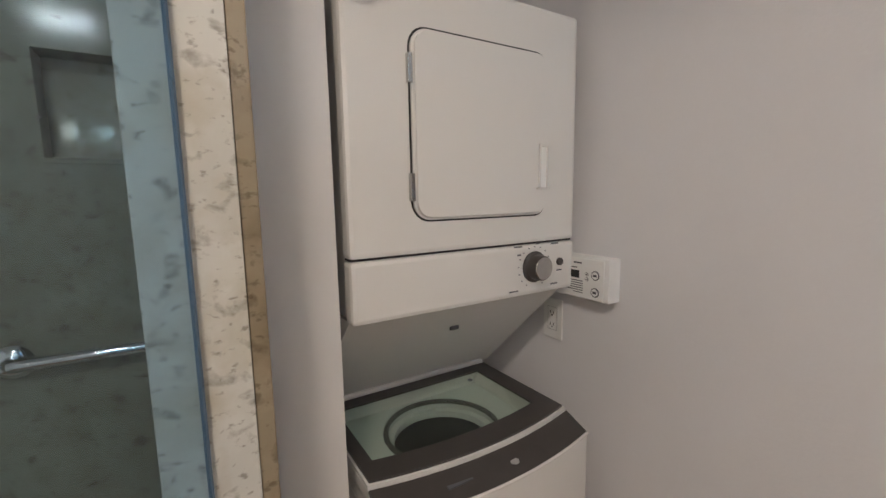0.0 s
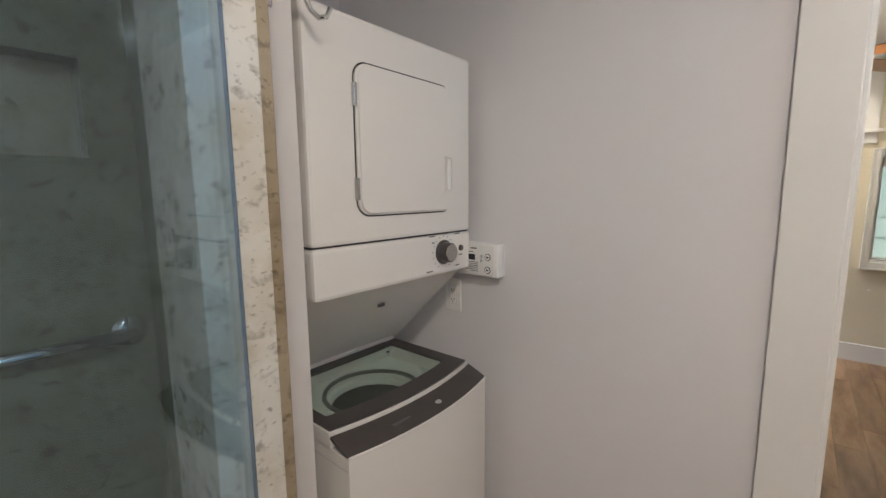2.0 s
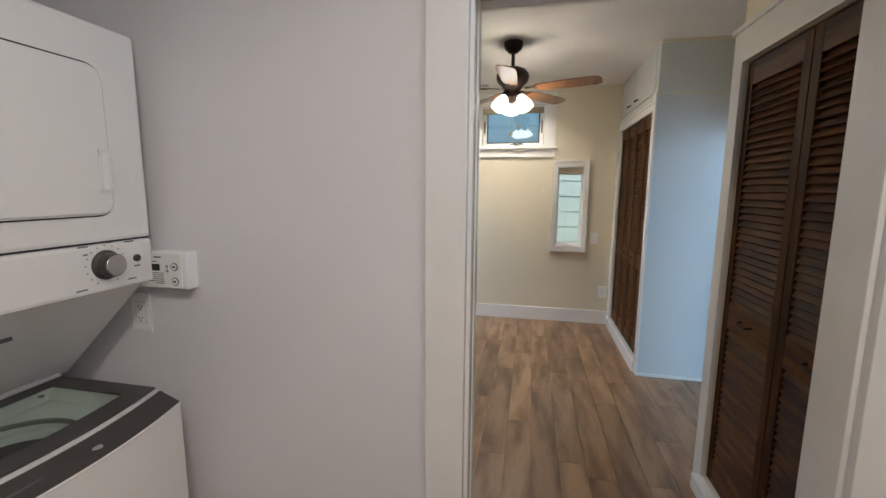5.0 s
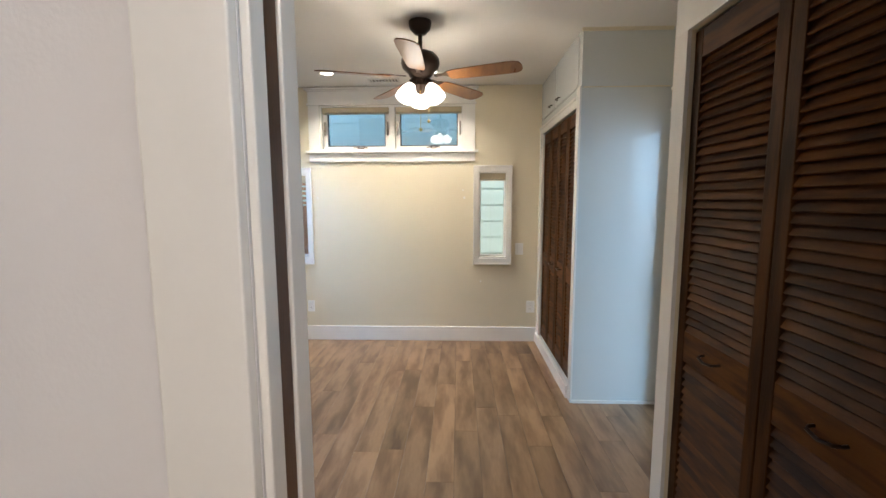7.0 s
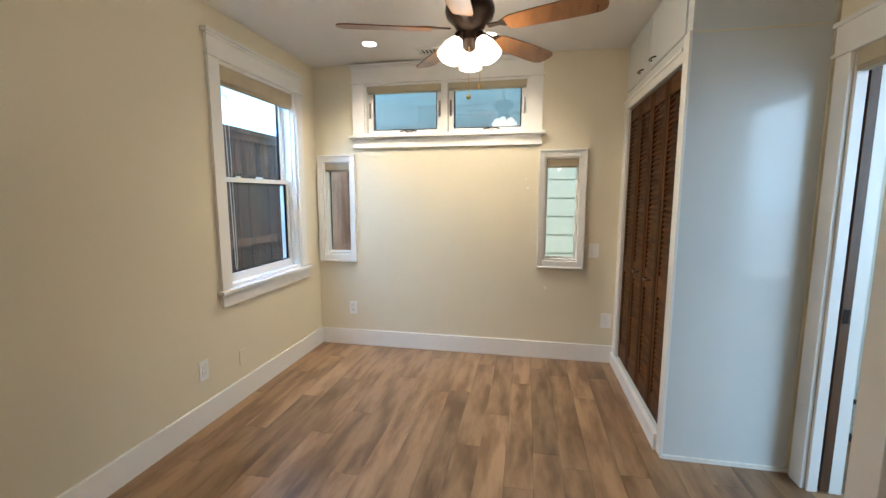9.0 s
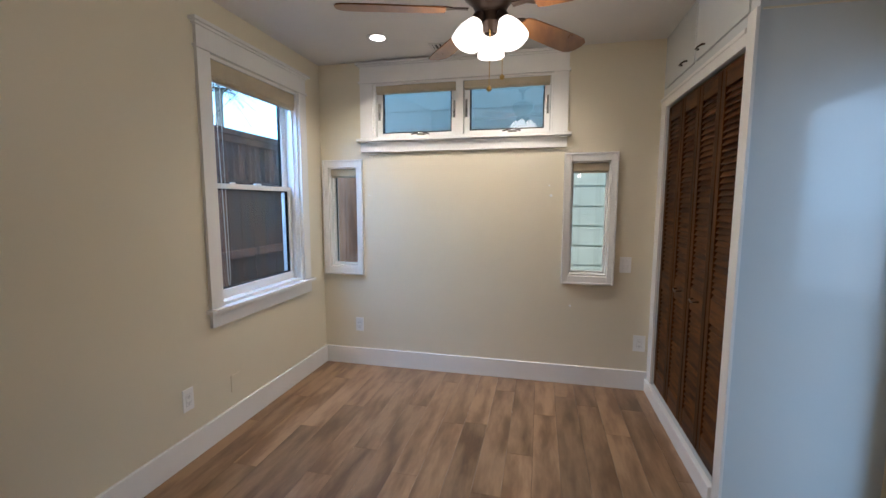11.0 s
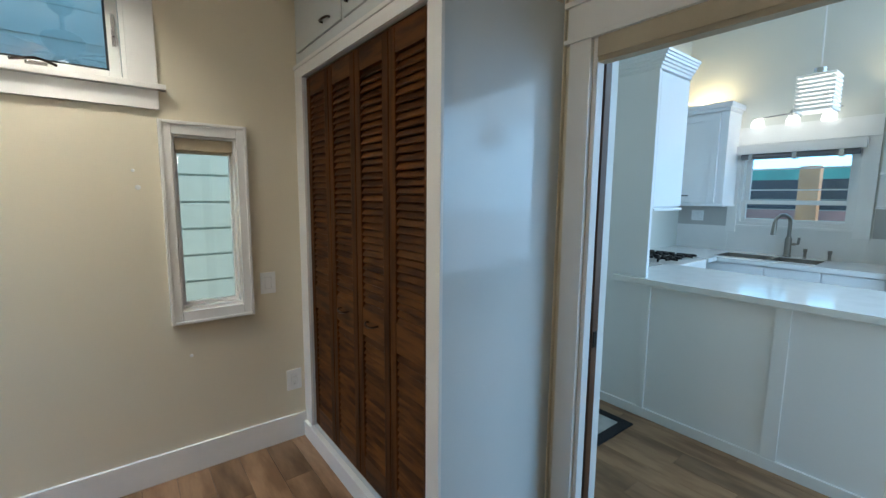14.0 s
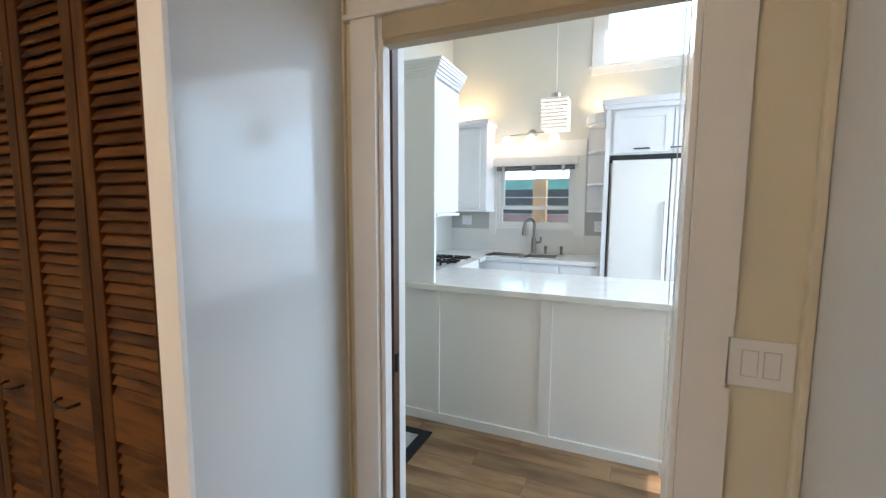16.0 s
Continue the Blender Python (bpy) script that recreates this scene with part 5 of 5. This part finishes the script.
part("backplate", turned([(0.05, 0), (0.05, 0.015), (0.035, 0.025)], bm=bmesh.new(), m=Matrix.Translation((3.53, YN + 0.0305, 2.30)) @ Matrix.Rotation(radians(-90), 4, "X")), STEEL, lb, smooth=True)
part("arm", tube([(3.85, YN + 0.10, 2.285), (3.70, YN + 0.10, 2.29), (3.53, YN + 0.10, 2.30), (3.36, YN + 0.10, 2.30), (3.20, YN + 0.10, 2.31)], 0.007, 8), STEEL, lb, smooth=True)
part("stem", cyl(bmesh.new(), (3.53, YN + 0.05, 2.30), (3.53, YN + 0.10, 2.30), 0.01), STEEL, lb)
for xx in (3.80, 3.53, 3.28):
    part("shade", turned([(0.03, -0.085), (0.052, -0.08), (0.050, -0.04), (0.035, -0.01)], (xx, YN + 0.10, 2.285)), FROST, lb, "lit frosted glass shade", smooth=True).visible_shadow = False
    bulb("bar_bulb", (xx, YN + 0.12, 2.24), 1.8, (1, 0.84, 0.62), 0.03)

bcab = thing("wall_cabinet", (4.25, YN, 1.46), "white shaker wall cabinet with a black handle beside the kitchen window", "kitchen cabinet", "kitchen wall cabinets")
part("body", boxes((3.965, 4.499, YN + 0.013, YN + 0.33, 1.462, 2.36), bevel=0.002), KWHITE, bcab)
part("door_panel", boxes((4.035, 4.49, YN + 0.331, YN + 0.345, 1.48, 2.34), bevel=0.002), KWHITE, bcab)
part("door_frame", boxes((4.035, 4.095, YN + 0.3455, YN + 0.355, 1.48, 2.34), (4.44, 4.49, YN + 0.3455, YN + 0.355, 1.48, 2.34), (4.095, 4.44, YN + 0.3455, YN + 0.355, 1.48, 1.54), (4.095, 4.44, YN + 0.3455, YN + 0.355, 2.28, 2.34), bevel=0.001), KWHITE, bcab)
part("crown_moulding", boxes((3.955, 4.499, YN + 0.013, YN + 0.35, 2.361, 2.39), (3.935, 4.499, YN + 0.013, YN + 0.375, 2.39, 2.44), bevel=0.004), KWHITE, bcab)
part("light_rail", boxes((3.955, 4.499, YN + 0.013, YN + 0.345, 1.44, 1.4615), bevel=0.002), KWHITE, bcab)
part("handle", tube([(4.28, YN + 0.355, 1.545), (4.28, YN + 0.38, 1.545), (4.40, YN + 0.38, 1.545), (4.40, YN + 0.355, 1.545)], 0.006, 6), BLACK, bcab, "black bar handle")

shf = thing("corner_shelf", (2.85, YN, 1.46), "white open corner shelves beside the refrigerator surround", "shelf")
for z in (1.462, 1.74, 2.07, 2.34):
    bm = bmesh.new()
    prism(bm, [(2.76, YN + 0.013), (2.93, YN + 0.013), (2.93, YN + 0.07), (2.90, YN + 0.15), (2.84, YN + 0.23), (2.76, YN + 0.27)], "z", z - 0.018, z)
    part("shelf_board", bm, KWHITE, shf)
part("back_board", boxes((2.76, 2.93, YN + 0.0005, YN + 0.0125, 1.462, 2.36)), KWHITE, shf)
bm = bmesh.new()
prism(bm, [(2.76, YN + 0.013), (2.96, YN + 0.013), (2.96, YN + 0.08), (2.93, YN + 0.17), (2.86, YN + 0.26), (2.76, YN + 0.31)], "z", 2.341, 2.43)
part("crown_moulding", bm, KWHITE, shf)

YG = -4.72                                         # refrigerator front
fs = thing("refrigerator_cabinet", (2.3, YN, 0), "white cabinet surround over the refrigerator with black handles and a crown", "kitchen cabinet")
part("side_panel", boxes((2.70, 2.74, YN + 0.001, YG, 0, 2.36), bevel=0.002), KWHITE, fs)
part("side_panel", boxes((1.66, 1.70, YN + 0.001, YG, 0, 2.36), bevel=0.002), KWHITE, fs)
part("body", boxes((1.701, 2.699, YN + 0.001, YG - 0.02, 1.965, 2.36)), KWHITE, fs)
for a, b in ((1.72, 2.19), (2.20, 2.67)):
    part("cabinet_door", boxes((a, b, YG - 0.0195, YG - 0.005, 1.98, 2.34), bevel=0.002), KWHITE, fs)
    part("door_frame", boxes((a, a + 0.06, YG - 0.0045, YG + 0.004, 1.98, 2.34), (b - 0.06, b, YG - 0.0045, YG + 0.004, 1.98, 2.34), (a + 0.06, b - 0.06, YG - 0.0045, YG + 0.004, 1.98, 2.04), (a + 0.06, b - 0.06, YG - 0.0045, YG + 0.004, 2.28, 2.34), bevel=0.001), KWHITE, fs)
    hx = b - 0.29 if a > 2 else b - 0.10
    part("handle", tube([(hx, YG + 0.004, 2.01), (hx, YG + 0.03, 2.01), (hx + 0.12, YG + 0.03, 2.01), (hx + 0.12, YG + 0.004, 2.01)], 0.006, 6), BLACK, fs, "black bar handle")
part("crown_moulding", boxes((1.64, 2.755, YN + 0.001, YG + 0.02, 2.361, 2.40), (1.62, 2.775, YN + 0.001, YG + 0.045, 2.40, 2.45), bevel=0.004), KWHITE, fs)
fr = thing("refrigerator", (2.2, YG, 0), "white French-door refrigerator with a dark gap above it", "refrigerator")
part("body", boxes((1.72, 2.688, YN + 0.05, YG - 0.05, 0.0, 1.90)), ENAMEL, fr)
part("door", boxes((2.207, 2.672, YG - 0.049, YG + 0.02, 0.05, 1.915), bevel=0.008), ENAMEL, fr)
part("door", boxes((1.74, 2.197, YG - 0.049, YG + 0.02, 0.05, 1.915), bevel=0.008), ENAMEL, fr)
part("gap", boxes((1.701, 2.699, YN + 0.05, YG - 0.03, 1.916, 1.963)), GAP, fr)
part("gap", boxes((2.690, 2.698, YN + 0.05, YG - 0.01, 0.0, 1.90)), GAP, fr)
part("door_handle", cyl(bmesh.new(), (2.235, YG + 0.05, 0.9), (2.235, YG + 0.05, 1.55), 0.011), ENAMEL, fr, smooth=True)

kh = tagged(new("window_6"), "high white-cased kitchen window, bright with sky", kind="structure")
kh.location = (2.4, YN, 2.96)
BASE[kh.name] = Vector(kh.location)
x0, x1, z0, z1 = KHIGH
part("window_casing", boxes((x0 - 0.1, x0, YN, YN + 0.02, z0 - 0.09, z1 + 0.1), (x1, x1 + 0.12, YN, YN + 0.02, z0, z1 + 0.1), (x0, x1, YN, YN + 0.02, z1, z1 + 0.1), (x0, x1 + 0.12, YN, YN + 0.02, z0 - 0.09, z0 - 0.001), (x0 - 0.03, x1 + 0.15, YN, YN + 0.045, z0 - 0.02, z0), bevel=0.002), TRIM, kh)
part("window_frame", boxes((x1 - 0.025, x1, YN - 0.13, YN, z0, z1), (x0, x0 + 0.025, YN - 0.13, YN, z0, z1), (x0 + 0.025, x1 - 0.025, YN - 0.13, YN, z0, z0 + 0.025)), TRIM, kh)
pane((x0 + 0.02, x1 - 0.02, YN - 0.07, YN - 0.066, z0 + 0.02, z1), kh)

for PX, PY in ((3.0, -3.5), (1.55, -3.3)):
    pn = thing("pendant_light", (PX, PY, 4.2), "square crystal pendant lamp, lit, on a thin cord over the peninsula", "pendant light")
    part("cord", cyl(bmesh.new(), (PX + 0.03, PY, 4.2), (PX, PY, 2.23), 0.004), TRIM, pn)
    part("ceiling_cup", turned([(0.04, -0.03), (0.06, -0.01), (0.06, -0.0005)], (PX + 0.03, PY, 4.2)), STEEL, pn, smooth=True)
    part("cap", cyl(bmesh.new(), (PX, PY, 2.205), (PX, PY, 2.24), 0.03), STEEL, pn, smooth=True)
    part("crystal_core", boxes((PX - 0.055, PX + 0.055, PY - 0.055, PY + 0.055, 2.01, 2.19)), glow_material("lit pendant core", (1, 0.87, 0.68), 1.1), pn).visible_shadow = False
    for i in range(9):
        z = 2.005 + i * 0.0225
        part("crystal_rod", boxes((PX - 0.085, PX + 0.085, PY - 0.085, PY - 0.072, z, z + 0.014), (PX - 0.085, PX + 0.085, PY + 0.072, PY + 0.085, z, z + 0.014), (PX - 0.085, PX - 0.072, PY - 0.072, PY + 0.072, z, z + 0.014), (PX + 0.072, PX + 0.085, PY - 0.072, PY + 0.072, z, z + 0.014), bevel=0.002), CRYSTAL, pn, "lit crystal bars")
    bulb("pendant_bulb", (PX, PY, 2.1), 4, (1, 0.86, 0.66), 0.05)
area("cabinet_top_light", (4.25, YN + 0.14, 2.46), (4.2, YN + 0.06, 3.4), 0.4, 0.06, 4.2, (1, 0.72, 0.36))
area("cabinet_top_light", (2.75, YN + 0.16, 2.47), (2.75, YN + 0.08, 3.4), 0.3, 0.06, 2.2, (1, 0.72, 0.36))

rug = thing("rug", (4.0, -2.8, 0), "pale grey rug with a broad black border on the kitchen floor", "rug")
part("rug_pile", boxes((3.73, 4.39, -2.93, -2.45, 0.001, 0.010)), RUGM, rug)
part("rug_border", boxes((3.66, 3.7295, -2.995, -2.39, 0.001, 0.012), (4.3905, 4.46, -2.995, -2.39, 0.001, 0.012), (3.73, 4.39, -2.995, -2.9305, 0.001, 0.012), (3.73, 4.39, -2.4495, -2.39, 0.001, 0.012), bevel=0.002), RUGB, rug)
bcord = thing("blind_cord", (2.43, YK - 0.02, 0.7), "thin white blind cords with a tassel at the kitchen doorway", "blind cord")
part("cord", tube([(2.425, YK - 0.02, 2.05), (2.425, YK - 0.02, 0.78)], 0.0015, 5), TRIM, bcord)
part("cord", tube([(2.437, YK - 0.02, 2.05), (2.437, YK - 0.02, 0.76)], 0.0015, 5), TRIM, bcord)
part("tassel", turned([(0.003, 0.0), (0.007, 0.01), (0.006, 0.03), (0.002, 0.04)], (2.431, YK - 0.02, 0.735), 10), PLASTIC, bcord, smooth=True)

# ---- outside ----
bm = bmesh.new()
bmesh.ops.create_cone(bm, cap_ends=False, segments=48, radius1=58, radius2=58, depth=44, matrix=Matrix.Translation((0, 0, 21)))
BRIGHTSKY = glow_material("bright hazy sky", (0.42, 0.74, 1.0), 4.0)
BRIGHTSKY.node_tree.nodes["Principled BSDF"].inputs["Base Color"].default_value = (0, 0, 0, 1)
struct("backdrop", bm, BRIGHTSKY, "bright hazy sky")
# The lower boards' sunlit look is put into this paler pink.
PINKF = material("sunlit-toned pink-grey board", (0.55, 0.33, 0.31), 0.7, var=0.1, bump=0.05)
GREYF = material("blue-grey board", (0.075, 0.085, 0.105), 0.7, var=0.1, bump=0.05)
POSTM = material("orange-brown post", (0.75, 0.40, 0.20), 0.7, var=0.1, bump=0.05)
struct("ground", boxes((-60, 60, -60, 60, -0.32, -0.30)), GROUND)
YE = 2.75
fence = thing("fence", (4.0, YE, -0.3), "dark weathered redwood fence with a slatted top", "fence")
random.seed(5)
x = -1.0
k = 0
while x < 9.0:
    w = 0.19 + random.uniform(-0.006, 0.006)
    o = part("board", boxes((x, x + w, YE + random.uniform(0, 0.006), YE + 0.022, -0.3, 1.62)), FENCE, fence)
    x += w + 0.006
for z0_, z1_ in ((0.90, 0.985), (1.62, 1.72), (2.10, 2.17)):
    part("rail", boxes((-1.0, 9.0, YE - 0.02, YE + 0.06, z0_, z1_)), FENCE, fence)
x = -1.0
while x < 9.0:
    part("slat", boxes((x, x + 0.062, YE + 0.0, YE + 0.02, 1.72, 2.10)), FENCE, fence)
    x += 0.085
part("cap_rail", boxes((-1.0, 9.0, YE - 0.04, YE + 0.09, 2.17, 2.225)), FENCE, fence)
fence2 = thing("fence", (5.9, 1.9, -0.3), "red-brown wooden gate boards beside the house", "fence")
REDWOOD = material("red-brown fence board", (0.56, 0.27, 0.14), 0.7, var=0.15, scale=3, grain=30, bump=0.1, stretch=(6, 6, 1), per_object=0.25)
y = 1.44
while y < 2.1:
    part("board", boxes((5.62, 5.645, y, y + 0.135, -0.3, 1.46 if y < 1.5 else 2.15)), REDWOOD, fence2)
    y += 0.14
for i in range(9):
    part("slat", boxes((5.62, 5.64, 1.44, 1.578, 1.475 + 0.058 * i, 1.51 + 0.058 * i)), REDWOOD, fence2)

house = thing("neighbour_house", (7.0, 0, -0.3), "neighbouring house wall in pale mint lap siding", "house")
HX = 6.6
z = -0.42
while z < 3.5:
    bm = bmesh.new()
    prism(bm, [(HX, z), (HX + 0.011, z + 0.239), (HX + 0.03, z + 0.239), (HX + 0.03, z)], "y", -4.0, 2.60)
    part("siding_board", bm, SIDING, house)
    z += 0.2345
# Overhang added out of view, sized to shade the upper siding.
part("eave", boxes((HX - 0.95, HX + 3.0, -4.2, 2.65, 3.62, 3.72)), SIDING, house)
part("wall", boxes((HX + 0.031, HX + 3.0, -4.0, 2.60, -0.3, 3.6)), SIDING, house)
nb = thing("neighbour_house", (3.5, -9.5, -0.3), "low far house with a green roof edge behind the kitchen", "house")
part("wall", boxes((-2, 9, -11, -9.2, -0.3, 1.78)), SIDING, nb)
part("roof", boxes((-2.3, 9.3, -11.2, -8.9, 1.785, 2.01)), ROOFM, nb)
part("post", boxes((3.71, 3.92, -7.6, -7.45, -0.3, 1.95)), POSTM, nb)
f3 = thing("fence", (3.5, -7.8, -0.3), "horizontal-board fence behind the kitchen window", "fence")
z = -0.3
while z < 1.70:
    part("board", boxes((-1, 9, -7.85, -7.83, z, z + 0.13)), PINKF if z < 1.36 else GREYF, f3)
    z += 0.14

random.seed(9)


def palm(px, py, h, label):
    t = thing("palm_tree", (px, py, -0.3), label, "tree")
    part("trunk", tube([(px, py, -0.3), (px + 0.05, py, h * 0.4), (px, py + 0.05, h * 0.75), (px, py, h)], 0.20, 10), BARK, t, smooth=True)
    bm = bmesh.new()
    for k in range(26):
        an, el, ln = random.uniform(0, 2 * math.pi), random.uniform(-0.5, 1.1), random.uniform(1.4, 2.2)
        d = Vector((math.cos(an), math.sin(an), 0))
        prev = Vector((px, py, h))
        for s in range(1, 9):
            u = s / 8
            cur = Vector((px, py, h)) + d * ln * u * math.cos(el * 0.8) + Vector((0, 0, ln * (u * math.sin(el) - 0.55 * u * u)))
            side = d.cross(Vector((0, 0, 1)))
            for sg_ in (-1, 1):
                for j in range(2):
                    q = prev.lerp(cur, j / 2)
                    tip = q + side * sg_ * 0.5 * (1 - 0.6 * u) + d * 0.18 + Vector((0, 0, -0.15 * random.random()))
                    vs = [bm.verts.new(q), bm.verts.new(q + d * 0.05), bm.verts.new(tip)]
                    bm.faces.new(vs)
            prev = cur
    part("crown", bm, LEAF, t, kind="stuff")


palm(20.6, 16.0, 7.3, "tall palm tree beyond the fence")
palm(18.0, 16.2, 6.1, "far palm tree beyond the fence")

cable = thing("overhead_cable", (19.5, 15.5, 6.9), "thin dark overhead cables crossing the sky", "cable")
part("cable_line", tube([(13.0, 15.5, 4.4), (17.6, 15.5, 6.15), (21.4, 15.5, 7.6), (30.0, 15.5, 11.5)], 0.02, 5), BLACK, cable)
part("cable_line", tube([(13.0, 15.6, 1.6), (19.2, 15.6, 5.3), (21.7, 15.6, 7.5), (30.0, 15.6, 14.0)], 0.015, 5), BLACK, cable)

# ---- floor planks ----
struct("floor_base", boxes((-1.76, XF, -1.36, 1.76, -0.05, -0.006), (1.0, XF, YN, -1.36, -0.05, -0.006)), GAP)
floor = tagged(new("floor"), "wood-look plank floor in mixed brown tones", kind="structure")
BASE["floor"] = Vector((0, 0, 0))
PW, PL = 0.1524, 1.22
JOINTS = {31: 3.27, 33: 3.06, 35: 3.38, 37: 4.03, 38: 3.44}   # rows whose end joints show
plank_meshes = {}


def plank(xa, xb, ya, yb):
    key = (round(xb - xa, 3), round(yb - ya, 3))
    if key not in plank_meshes:
        bm = bmesh.new()
        a, b = key
        box(bm, -a / 2 + 0.0006, a / 2 - 0.0006, -b / 2 + 0.0006, b / 2 - 0.0006, -0.005, 0.0)
        me = bpy.data.meshes.new("plank")
        bm.to_mesh(me)
        bm.free()
        me.materials.append(PLANK)
        plank_meshes[key] = me
    o = new("plank", plank_meshes[key])
    o.location = ((xa + xb) / 2, (ya + yb) / 2, 0)
    o.parent = floor


random.seed(3)
y = -0.806 - 31 * PW
row = 0
while y < 1.6:
    off = -1.7 - (row * 0.41 + random.uniform(0, 0.25)) % PL
    x = off if row not in JOINTS else JOINTS[row] - 5 * PL
    while x < XF:
        a, b = max(x, -1.7), min(x + PL, XF)
        if y < -1.36:
            a = max(a, 1.05)
        if b - a > 0.02 and y + PW > YN + 0.01:
            plank(a, b, max(y, YN), min(y + PW, 1.62))
        x += PL
    y += PW
    row += 1
